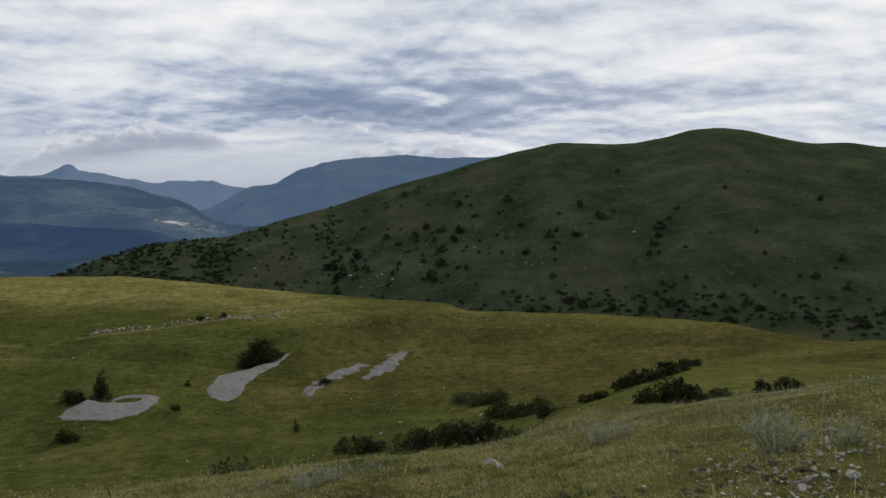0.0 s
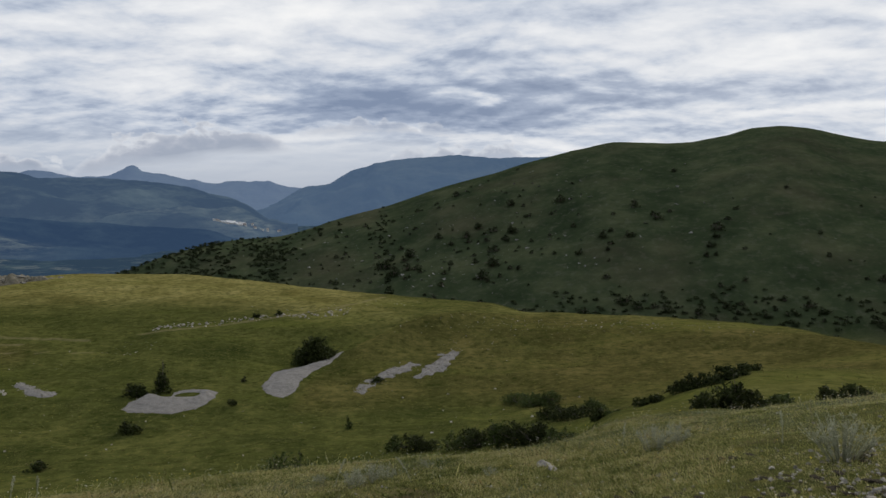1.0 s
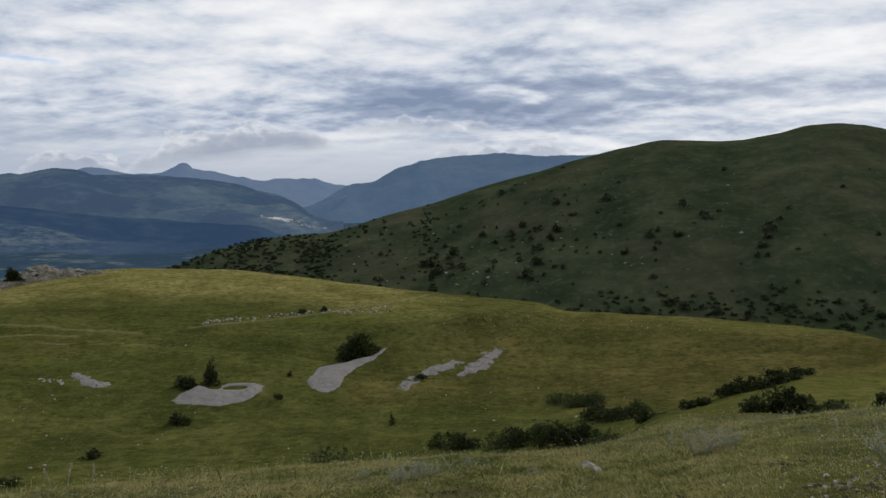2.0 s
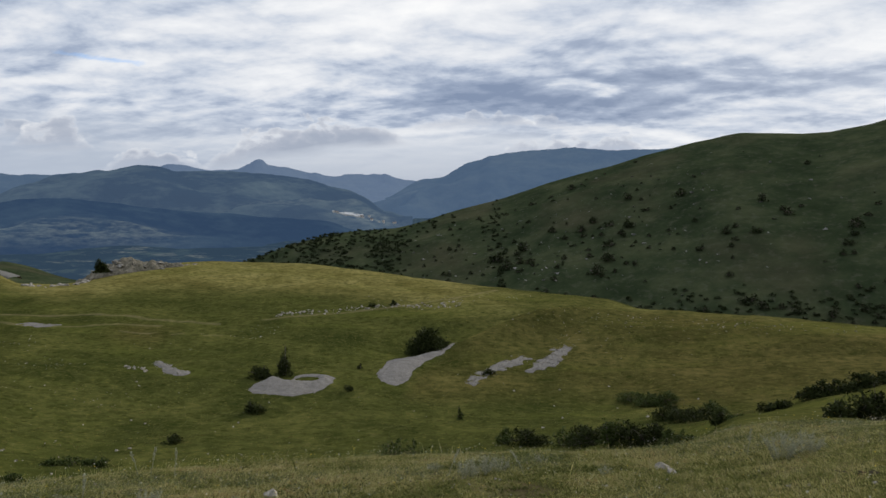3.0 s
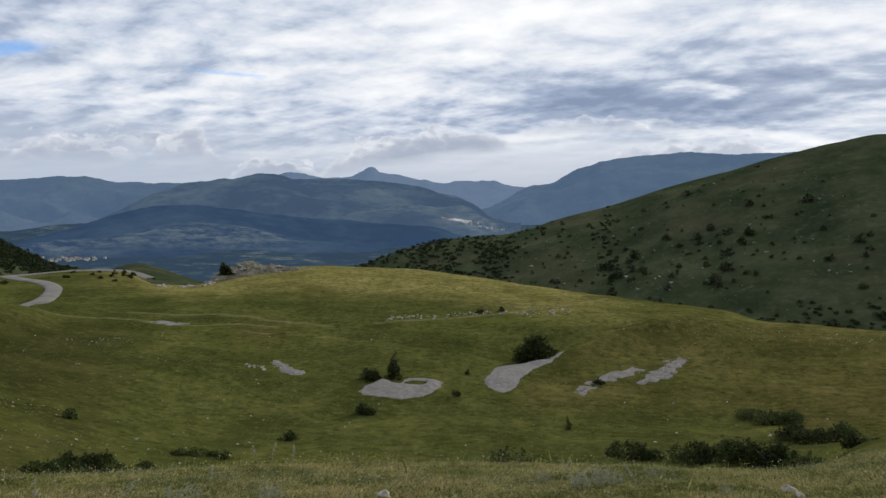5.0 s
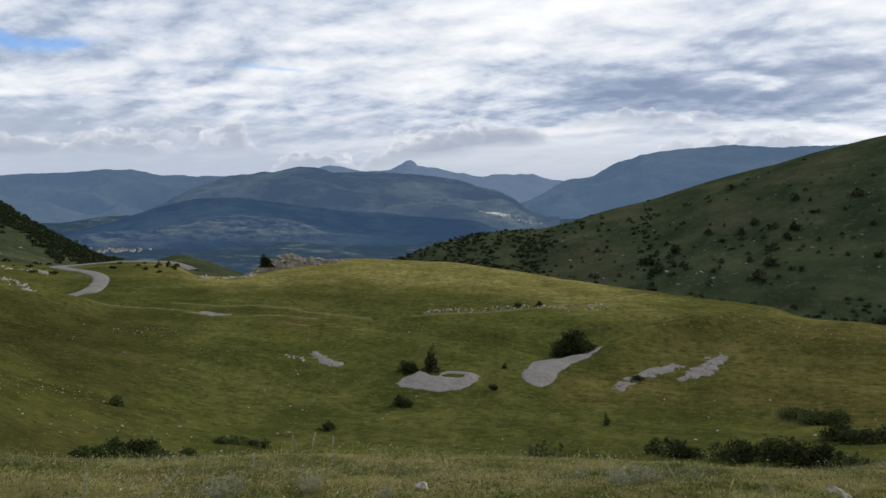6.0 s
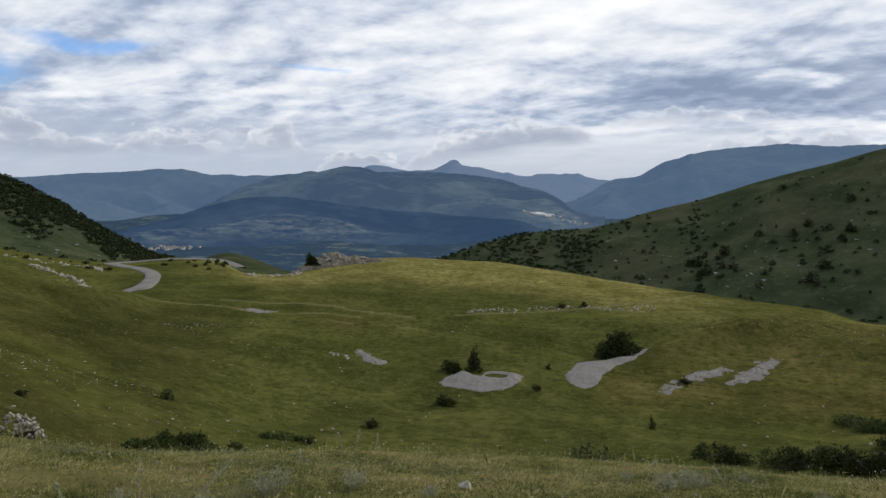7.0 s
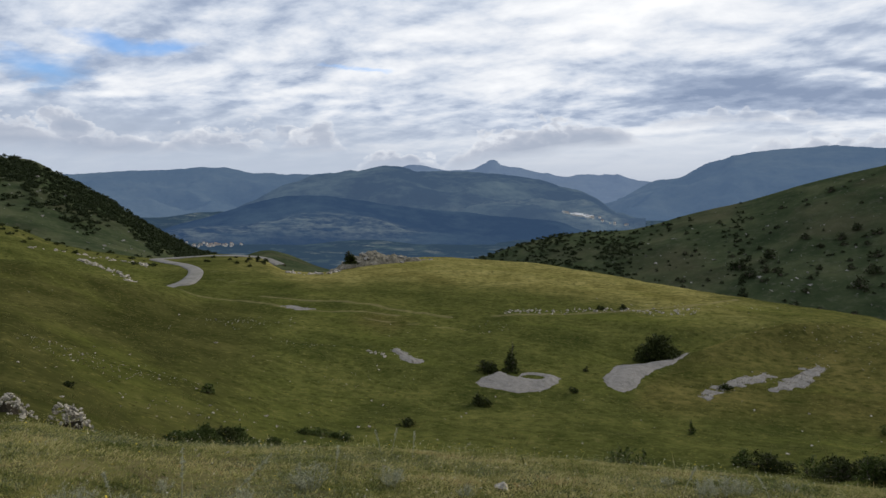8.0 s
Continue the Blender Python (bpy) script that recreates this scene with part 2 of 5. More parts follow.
    # open soil between the plants close by
    soil = k.math("MULTIPLY", k.attr("soil"), k.ramp(k.noise(5.0, 5, 0.65), (0.40, 0.85), (0.62, 0.15)))
    grass = k.mix(soil, grass, (0.125, 0.108, 0.050))
    gap = k.math("MULTIPLY", k.attr("soil"), k.ramp(k.noise(1.1, 6, 0.7), (0.36, 0.9), (0.46, 0.0)))
    grass = k.mix(gap, grass, (0.070, 0.056, 0.030))
    # thin turf with limestone chips
    stone = k.ramp(k.noise(3.5, 6, 0.7), (0.35, (0.16, 0.15, 0.13)), (0.7, (0.36, 0.35, 0.33)))
    bare = k.math("ADD", k.attr("bare"), k.math("MULTIPLY", k.math("SUBTRACT", k.noise(0.7, 8, 0.7), 0.5), 0.9))
    c = k.mix(k.ramp(bare, (0.55, 0.0), (0.75, 1.0)), grass, stone)
    path = k.math("ADD", k.attr("path"), k.math("MULTIPLY", k.math("SUBTRACT", k.noise(0.8, 6, 0.7), 0.5), 0.6))
    c = k.mix(k.ramp(path, (0.45, 0.0), (0.85, 0.7)), c, (0.22, 0.185, 0.10))
    # pastures, copses and ploughed strips on the valley floor, haze put into their bluish colours
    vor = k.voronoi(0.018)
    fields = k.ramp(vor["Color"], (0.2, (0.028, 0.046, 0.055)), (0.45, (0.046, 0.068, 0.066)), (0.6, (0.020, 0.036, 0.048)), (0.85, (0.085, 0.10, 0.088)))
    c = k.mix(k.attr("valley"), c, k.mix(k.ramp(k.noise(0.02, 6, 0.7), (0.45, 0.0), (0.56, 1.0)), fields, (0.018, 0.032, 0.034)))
    # thin grey-green turf of the hillside
    scrub = k.ramp(k.noise(0.05, 8, 0.68), (0.34, (0.021, 0.031, 0.015)), (0.5, (0.037, 0.049, 0.024)), (0.66, (0.064, 0.072, 0.037)))
    scrub = k.mix(k.ramp(k.noise(0.35, 8, 0.72), (0.52, 0.0), (0.70, 0.40)), scrub, (0.115, 0.108, 0.082))
    scrub = k.mix(k.ramp(k.noise(0.022, 5, 0.6), (0.50, 0.0), (0.68, 0.40)), scrub, (0.066, 0.055, 0.036))
    scrub = k.mix(k.ramp(k.noise(0.16, 7, 0.7, stretch=(0.6, 1.0, 2.0)), (0.30, 0.45), (0.44, 0.0)), scrub, (0.024, 0.032, 0.015))
    c = k.mix(k.attr("hill"), c, scrub)
    k.bump(k.math("ADD", k.math("MULTIPLY", tuft, 0.7), k.math("MULTIPLY", grain, 0.3)), 0.22, 0.8)
    return k.colour(c)


def mat_rock(name, dark, light, scale=3.0):
    k = Mat(name, 0.95, 0.06)
    a, b = k.noise(scale, 8, 0.65), k.noise(scale * 9, 5, 0.65)
    f = k.math("ADD", k.math("MULTIPLY", a, 0.6), k.math("MULTIPLY", b, 0.4))
    c = k.ramp(f, (0.36, dark), (0.62, light))
    c = k.mix(k.ramp(k.noise(scale * 2.2, 6, 0.7), (0.56, 0.0), (0.68, 0.6)), c, (0.10, 0.095, 0.075))
    c = k.mix(k.math("MULTIPLY", k.instance(), 0.25), c, (0.30, 0.285, 0.26))
    k.bump(f, 0.08 / scale)
    return k.colour(c)


def mat_leaf(name, dark, light, translucent=0.25):
    k = Mat(name, 0.75, 0.06)
    f = k.math("ADD", k.math("MULTIPLY", k.island(), 0.6), k.math("MULTIPLY", k.noise(1.3, 3), 0.4))
    c = k.mix(f, dark, light)
    c = k.mix(k.math("MULTIPLY", k.instance(), 0.35), c, dark)
    k.bsdf.inputs["Subsurface Weight"].default_value = 0.0
    t = k.nt.nodes.new("ShaderNodeBsdfTranslucent")
    k.put(t, 0, c)
    s = k.nt.nodes.new("ShaderNodeMixShader")
    s.inputs[0].default_value = translucent
    k.nt.links.new(k.bsdf.outputs[0], s.inputs[1])
    k.nt.links.new(t.outputs[0], s.inputs[2])
    k.nt.links.new(s.outputs[0], k.nt.nodes["Material Output"].inputs[0])
    return k.colour(c)


def mat_plain(name, dark, light, scale, rough=0.9, bump=0.0):
    k = Mat(name, rough, 0.06)
    f = k.math("ADD", k.math("MULTIPLY", k.noise(scale, 7, 0.65), 0.6), k.math("MULTIPLY", k.noise(scale * 8, 5, 0.65), 0.4))
    if bump:
        k.bump(f, bump)
    return k.colour(k.ramp(f, (0.36, dark), (0.64, light)))


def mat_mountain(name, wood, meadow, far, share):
    """Wooded mountain flank with clearings; the haze before it is painted in as blue emission and bluish base colours.
    """
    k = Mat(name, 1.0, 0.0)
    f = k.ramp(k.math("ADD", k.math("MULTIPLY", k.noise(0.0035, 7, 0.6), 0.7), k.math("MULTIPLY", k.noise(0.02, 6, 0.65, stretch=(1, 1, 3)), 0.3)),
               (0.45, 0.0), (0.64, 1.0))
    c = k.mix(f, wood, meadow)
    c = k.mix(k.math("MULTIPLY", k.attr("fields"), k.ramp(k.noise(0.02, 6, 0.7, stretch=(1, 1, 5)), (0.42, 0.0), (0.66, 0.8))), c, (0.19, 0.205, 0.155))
    # haze as a blue glow of the surface itself
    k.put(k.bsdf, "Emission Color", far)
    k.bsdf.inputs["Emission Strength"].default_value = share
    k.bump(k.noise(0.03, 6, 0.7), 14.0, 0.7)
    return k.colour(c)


GRASSLAND = mat_ground()
GRAVEL = mat_plain("grey limestone gravel", (0.135, 0.126, 0.115), (0.240, 0.226, 0.208), 2.2, 0.95, 0.08)
ASPHALT = mat_plain("worn pale asphalt", (0.125, 0.120, 0.108), (0.215, 0.205, 0.185), 0.35, 0.9, 0.005)
LIMESTONE = mat_rock("weathered limestone", (0.070, 0.062, 0.046), (0.50, 0.455, 0.375), 4.0)
HILLSTONE = mat_rock("dull hillside limestone", (0.09, 0.085, 0.075), (0.27, 0.26, 0.24), 1.0)
BROWNROCK = mat_rock("brown rock", (0.080, 0.072, 0.045), (0.25, 0.225, 0.175), 0.5)
LEAF = mat_leaf("dark shrub leaves", (0.010, 0.016, 0.005), (0.062, 0.074, 0.022))
LEAF_OAK = mat_leaf("broom leaves", (0.030, 0.046, 0.011), (0.090, 0.112, 0.034))
LEAF_HILL = mat_leaf("dull hillside leaves", (0.014, 0.021, 0.009), (0.050, 0.064, 0.026))
BARK = mat_plain("grey brown bark", (0.06, 0.05, 0.04), (0.14, 0.12, 0.10), 9.0, 0.9, 0.01)


def mat_blades():
    """Blades from green to straw, in patches, with brown dead ones between."""
    k = Mat("meadow grass blades", 0.7, 0.1)
    patch = k.math("ADD", k.math("MULTIPLY", k.noise(0.55, 5, 0.6), 0.6), k.math("MULTIPLY", k.noise(3.0, 4, 0.6), 0.4))
    f = k.math("ADD", k.math("MULTIPLY", k.island(), 0.45), k.math("SUBTRACT", k.math("MULTIPLY", patch, 2.4), 0.96))
    c = k.ramp(f, (0.08, (0.090, 0.125, 0.032)), (0.40, (0.340, 0.345, 0.120)), (0.70, (0.640, 0.580, 0.300)), (0.95, (0.440, 0.310, 0.140)))
    t = k.nt.nodes.new("ShaderNodeBsdfTranslucent")
    k.put(t, 0, c)
    s = k.nt.nodes.new("ShaderNodeMixShader")
    s.inputs[0].default_value = 0.4
    k.nt.links.new(k.bsdf.outputs[0], s.inputs[1])
    k.nt.links.new(t.outputs[0], s.inputs[2])
    k.nt.links.new(s.outputs[0], k.nt.nodes["Material Output"].inputs[0])
    return k.colour(c)


GRASS = mat_blades()
SEDGE_PALE = mat_leaf("pale grass tufts", (0.085, 0.085, 0.026), (0.230, 0.205, 0.080), 0.3)
SILVER = mat_leaf("silver wormwood leaves", (0.20, 0.21, 0.135), (0.56, 0.56, 0.41), 0.4)
PETAL = mat_plain("yellow petals", (0.50, 0.36, 0.03), (0.70, 0.55, 0.08), 30.0, 0.7)
PETAL_W = mat_plain("white petals", (0.36, 0.34, 0.26), (0.52, 0.50, 0.40), 30.0, 0.7)
PLASTER = mat_plain("pale plaster", (0.45, 0.43, 0.40), (0.70, 0.68, 0.63), 0.2)
METALROOF = mat_plain("pale sheet metal", (0.55, 0.55, 0.55), (0.75, 0.75, 0.74), 0.1, 0.5)
ROOFTILE = mat_plain("clay roof tiles", (0.19, 0.15, 0.13), (0.30, 0.25, 0.22), 0.4)


# ---------------------------------------------------------------- the lie of the land
def curve(xs, ys):
    """A smooth curve through knots that does not overshoot."""
    xs, ys = np.asarray(xs, float), np.asarray(ys, float)
    h, d = np.diff(xs), np.diff(ys) / np.diff(xs)
    m = np.zeros_like(ys)
    for i in range(1, len(xs) - 1):
        if d[i - 1] * d[i] > 0:
            w1, w2 = 2 * h[i] + h[i - 1], h[i] + 2 * h[i - 1]
            m[i] = (w1 + w2) / (w1 / d[i - 1] + w2 / d[i])
    m[0], m[-1] = d[0], d[-1]

    def at(q):
        q = np.clip(np.asarray(q, float), xs[0], xs[-1])
        i = np.clip(np.searchsorted(xs, q) - 1, 0, len(xs) - 2)
        t = (q - xs[i]) / h[i]
        return ((1 + 2 * t) * (1 - t) ** 2 * ys[i] + t * (1 - t) ** 2 * h[i] * m[i]
                + t * t * (3 - 2 * t) * ys[i + 1] + t * t * (t - 1) * h[i] * m[i + 1])
    return at


def hash2(i, j, s):
    n = np.sin(i * 127.1 + j * 311.7 + s * 74.7) * 43758.5453
    return n - np.floor(n)


def value_noise(x, y, s=0):
    i, j = np.floor(x), np.floor(y)
    u, v = x - i, y - j
    u, v = u * u * (3 - 2 * u), v * v * (3 - 2 * v)
    return (hash2(i, j, s) * (1 - u) * (1 - v) + hash2(i + 1, j, s) * u * (1 - v)
            + hash2(i, j + 1, s) * (1 - u) * v + hash2(i + 1, j + 1, s) * u * v) - 0.5


def fbm(x, y, octaves=4, s=0):
    t, a = 0.0, 1.0
    for k in range(octaves):
        t = t + a * value_noise(x * 2 ** k + 17.3 * k, y * 2 ** k - 9.1 * k, s + k)
        a *= 0.5
    return t


def smooth(a, b, q):
    t = np.clip((q - a) / (b - a), 0, 1)
    return t * t * (3 - 2 * t)


def tan_el(el):
    return np.tan(np.radians(el))


BEAR = [-32, -20, -10, -3, 6, 17, 28, 40, 52, 63]      # bearings, degrees to the left of the first view
# height of the ground at rings round the camera, metres
RING = {
    12: curve(BEAR, [-1.25, -2.00, -2.55, -2.85, -3.05, -3.15, -3.10, -2.95, -2.65, -2.00]),
    25: curve(BEAR, [-4.2, -5.2, -6.0, -8.2, -8.8, -9.0, -9.0, -9.0, -8.2, -5.9]),
    46: curve(BEAR, [-8.0, -8.9, -12.4, -13.6, -15.0, -15.8, -15.8, -15.4, -12.6, -8.6]),
    63: curve(BEAR, [-11.0, -14.2, -16.2, -17.0, -17.6, -17.6, -17.4, -16.6, -13.8, -9.3]),
    78: curve(BEAR, [-12.6, -14.9, -16.0, -16.6, -17.0, -17.2, -17.2, -16.6, -14.4, -9.6]),
}
# half way from there to the edge of the meadow
SHELF = curve(BEAR, [-13.4, -14.2, -14.8, -15.0, -15.2, -15.9, -16.2, -16.2, -15.5, -9.4])
# the far edge of the meadow: bearing, angle under the eye, distance
EDGE_B = [-60, -32, -26.8, -23.8, -20.3, -16.2, -9.7, -3.0, 0.6, 6.5, 11.8, 16.9, 20.9, 24.4, 28.3, 32, 36, 39, 41, 43.7, 45.5, 49, 52, 56, 59.5, 63, 90]
EDGE_A = [-10, -10.22, -10.72, -10.27, -9.93, -9.82, -9.89, -9.73, -9.16, -8.66, -8.06, -7.33, -6.78, -6.37, -6.16, -6.0, -6.2, -6.8, -7.1, -6.9, -5.85, -5.58,
          -5.75, -5.3, -4.4, -3.1, -3.1]
EDGE_D = [85, 85, 88, 90, 92, 94, 97, 100, 104, 114, 128, 140, 150, 158, 164, 170, 172, 166, 166, 176, 188, 194, 196, 196, 196, 196, 196]
edge_d = curve(EDGE_B, EDGE_D)
edge_a = curve(EDGE_B, EDGE_A)
# the big hill: its skyline
hill_a = curve([-70, -31.3, -29.1, -27, -24.1, -22.2, -20.8, -19.5, -16.3, -14.4, -12.1, -9.1, -6.7, -3.8, -0.7, 3.8, 8.2, 12.5, 15.1, 16.8, 20.8, 24.6, 27.9, 30.7, 40],
               [2.0, 2.88, 3.21, 3.32, 3.88, 4.42, 4.58, 4.50, 3.87, 3.52, 3.59, 3.63, 3.26, 2.48, 1.60, 0.36, -1.15, -2.25, -3.15, -3.55, -3.92, -4.80, -5.95, -6.75, -12])
hill_d = curve([-70, -32, -22, -10, 4, 16, 24, 31, 40], [440, 425, 415, 400, 390, 385, 380, 372, 372])
foot_z = curve([-60, -32, -18, -5, 10, 20, 32], [-36, -36.5, -36.5, -40, -46, -54, -66])
# the wooded hill beyond the road
wood_a = curve([40, 48.8, 50, 51.9, 53.9, 55.7, 57.5, 59.2, 60.9, 62.5, 66, 75, 100], [-12, -5.54, -5.22, -4.16, -2.96, -1.59, -0.5, 0.47, 1.41, 1.56, 2.0, 2.4, 2.0])


def land(b, r):
    """Height of the land at bearing b (degrees) and distance r, before the small relief."""
    b, r = np.broadcast_arrays(np.asarray(b, float), np.asarray(r, float))
    side = np.clip(b, -60, 90)
    ed, ez = edge_d(side), EYE + edge_d(side) * tan_el(edge_a(side))
    rs = [np.zeros_like(r), np.full_like(r, 6.5)]
    zs = [np.zeros_like(r), RING[12](side) * 0.52]
    for d, c in RING.items():
        rs.append(np.full_like(r, float(d)))
        zs.append(c(side))
    rs += [(78 + ed) / 2, ed, ed * 1.12 + 8, ed * 1.35 + 30]
    zs += [SHELF(side), ez, ez - 5.0, np.minimum(ez - 27, -46)]
    rs, zs = np.stack(rs), np.stack(zs)
    # slope-limited cubic along the distance
    h, d = np.diff(rs, axis=0), np.diff(zs, axis=0) / np.diff(rs, axis=0)
    m = np.zeros_like(zs)
    m[0], m[-1] = d[0], d[-1]
    same = d[:-1] * d[1:] > 0
    w1, w2 = 2 * h[1:] + h[:-1], h[1:] + 2 * h[:-1]
    with np.errstate(divide="ignore", invalid="ignore"):
        m[1:-1] = np.where(same, (w1 + w2) / (w1 / d[:-1] + w2 / d[1:]), 0)
    z = zs[-1] + 0 * r
    for i in range(len(rs) - 1):
        t = np.clip((r - rs[i]) / h[i], 0, 1)
        q = ((1 + 2 * t) * (1 - t) ** 2 * zs[i] + t * (1 - t) ** 2 * h[i] * m[i]
             + t * t * (3 - 2 * t) * zs[i + 1] + t * t * (t - 1) * h[i] * m[i + 1])
        z = np.where((r >= rs[i]) & (r < rs[i + 1]), q, z)
    # beyond the edge the land drops to the valley
    last = rs[-1]
    fall = zs[-1] + (-150 - zs[-1]) * smooth(0, 1, (r - last) / (1250 - last))
    z = np.where(r > last, fall, z)
    # a green knoll half way down to the valley
    z = z + 20 * np.exp(-((b - 44.6) / 3.6) ** 2 - ((r - 640) / 130) ** 2)
    # the brow of the left slope, and the hollow behind it where the road comes up
    z = z + 1.7 * smooth(50, 53, b) * (1 - 0.5 * smooth(59, 63, b)) * np.exp(-((r - 109) / 8) ** 2)
    return z - 1.7 * smooth(51.2, 53, b) * (1 - smooth(64, 72, b)) * np.exp(-((r - 127) / 9) ** 2)


def big_hill(b, r):
    hd = hill_d(b)
    top = EYE + hd * tan_el(hill_a(b))
    fz = np.minimum(foot_z(b), top - 4)
    u = (r - 215) / (hd - 215)
    up = fz + (top - fz) * (np.clip(u, 0, 1) ** 1.0 * 0.72 + 0.28 * np.sin(np.clip(u, 0, 1) * math.pi / 2))
    down = top - (r - hd) * 0.34 - 6 * smooth(0, 60, r - hd)
    z = np.where(u < 1, up, down)
    z = np.where(u < 0, fz + u * 40, z)
    return z - 400 * smooth(33, 60, b)


def wood_hill(b, r):
    hd = 430.0
    top = EYE + hd * tan_el(wood_a(b))
    fz = np.minimum(-30, top - 4)
    u = (r - 235) / (hd - 235)
    z = np.where(u < 1, fz + (top - fz) * np.clip(u, 0, 1) ** 0.9, top - (r - hd) * 0.3)
    z = np.where(u < 0, fz + u * 40, z)
    return z - 400 * smooth(47, 40, b)


RIDGE_R = [60, 72, 79, 84, 88, 92, 98, 110]
ridge_b = curve(RIDGE_R, [17.5, 15.0, 12.9, 10.6, 8.2, 4.6, -3.0, -16.0])     # bearing of the dome's left brow


def dome_side(b, r):
    """1 on the rounded nose, 0 in the fold behind it."""
    return smooth(1.3, -1.3, b - ridge_b(r)) * smooth(56, 68, r) * (1 - smooth(104, 120, r))


def relief(b, r):
    x, y = -r * np.sin(np.radians(b)), r * np.cos(np.radians(b))
    n = 0.10 * fbm(x * 0.8, y * 0.8, 3, 3) * smooth(1.5, 6, r) * (1 - smooth(14, 40, r))
    n = n + 0.45 * fbm(x * 0.11, y * 0.11, 3, 5) * smooth(14, 40, r) * (1 - 0.5 * smooth(100, 160, r))
    n = n + 0.22 * fbm(x * 0.32, y * 0.32, 2, 6) * smooth(14, 30, r) * (1 - smooth(110, 160, r))
    n = n + 5.0 * fbm(x * 0.018, y * 0.018, 4, 8) * smooth(235, 300, r) * (1 - smooth(345, 400, r))
    n = n + 10.0 * fbm(x * 0.006, y * 0.006, 4, 9) * smooth(600, 1200, r) * (1 - smooth(1500, 2000, r))
    off = (b - ridge_b(r)) * r * 0.01745
    n = n + (1.5 * np.exp(-((off + 3) / 4.0) ** 2) - 1.0 * np.exp(-((off - 5) / 4.5) ** 2)) * smooth(74, 84, r) * (1 - smooth(88, 97, r))
    return n


def height(b, r):
    b, r = np.asarray(b, float), np.asarray(r, float)
    z = land(b, r)
    far = r > 190
    z = np.where(far, np.maximum(z, np.maximum(big_hill(b, r), wood_hill(b, r))), z)
    # behind the camera the slope goes on rising
    back = smooth(95, 150, np.abs(b - 15))
    z = z * (1 - back) + back * np.minimum(r * 0.22, 70 + 0 * r)
    return z + relief(b, r)


def spot(b, r):
    """The place on the ground at bearing b and distance r."""
    z = float(height(np.array([b]), np.array([r]))[0])
    return Vector((-r * math.sin(radians(b)), r * math.cos(radians(b)), z))


def seen_at(b, el, near=16.0, far=620.0):
    """The first place beyond near where the ground rises to the angle el at the bearing b."""
    r = np.geomspace(near, far, 900)
    e = np.degrees(np.arctan2(height(np.full_like(r, b), r) - EYE, r))
    i = np.argmax(e >= el)
    return spot(b, float(r[i]) if e[i] >= el else far)


def sheet(name, zs_of, bears, rings, material, layers=()):
    """A polar sheet of ground: one vertex for each bearing and ring."""
    B, R = np.meshgrid(np.asarray(bears, float), np.asarray(rings, float), indexing="ij")
    Z = zs_of(B, R)
    X, Y = -R * np.sin(np.radians(B)), R * np.cos(np.radians(B))
    nb, nr = B.shape
    me = bpy.data.meshes.new(name)
    co = np.stack([X, Y, Z], -1).reshape(-1, 3)
    i = np.arange(nb - 1)[:, None] * nr + np.arange(nr - 1)[None, :]
    quads = np.stack([i, i + nr, i + nr + 1, i + 1], -1).reshape(-1, 4)[:, ::-1]
    me.vertices.add(len(co)), me.loops.add(quads.size), me.polygons.add(len(quads))
    me.vertices.foreach_set("co", co.ravel())
    me.loops.foreach_set("vertex_index", quads.ravel())
    me.polygons.foreach_set("loop_start", np.arange(0, quads.size, 4))
    me.polygons.foreach_set("use_smooth", np.ones(len(quads), bool))
    for key, fn in layers:
        me.attributes.new(key, "FLOAT", "POINT").data.foreach_set("value", fn(B, R, Z).astype(np.float32).ravel())
    me.materials.append(material)
    me.update(calc_edges=True)
    return new(name, me)


def along(b, r, pts, width):
    """1 on the line through the (bearing, distance) points, 0 beyond its width."""
    x, y = -r * np.sin(np.radians(b)), r * np.cos(np.radians(b))
    best = np.full(b.shape, 1e9)
    q = [(-d * math.sin(radians(a)), d * math.cos(radians(a))) for a, d in pts]
    for (x0, y0), (x1, y1) in zip(q, q[1:]):
        t = np.clip(((x - x0) * (x1 - x0) + (y - y0) * (y1 - y0)) / ((x1 - x0) ** 2 + (y1 - y0) ** 2), 0, 1)
        best = np.minimum(best, np.hypot(x - x0 - t * (x1 - x0), y - y0 - t * (y1 - y0)))
    return 1 - smooth(width * 0.5, width, best)


def reach(b, el):
    p = seen_at(b, el)
    return b, math.hypot(p.x, p.y)


def dry_and_light(b, r, z):
    x, y = -r * np.sin(np.radians(b)), r * np.cos(np.radians(b))
    e = r / edge_d(np.clip(b, -60, 90))
    # ochre grass; hollow's shading and far edge's sunshine are partly put in here
    d = 0.22 + 0.58 * smooth(0.60, 0.92, e) * smooth(50, 41, b) * smooth(2, 22, b) - 0.15 * smooth(16, 30, r) * (1 - smooth(0.5, 0.7, e)) * smooth(-12, 8, b)
    # the left-slope term lowers the tint too, putting shade into its colour
    d = d + 0.12 * (1 - smooth(14, 22, r)) + 0.22 * smooth(10, -8, b) * smooth(50, 72, r) - 0.60 * smooth(40, 54, b) * smooth(20, 34, r) * (1 - smooth(100, 118, r)) + 0.14 * smooth(0, -10, b) * smooth(15, 20, r) * (1 - smooth(48, 60, r))
    d = d + 0.06 * dome_side(b, r) * smooth(-6, 4, b) + 0.38 * smooth(0.70, 0.88, e) * smooth(6, 14, b) * smooth(50, 40, b)
    return d * (1 - smooth(190, 230, r))


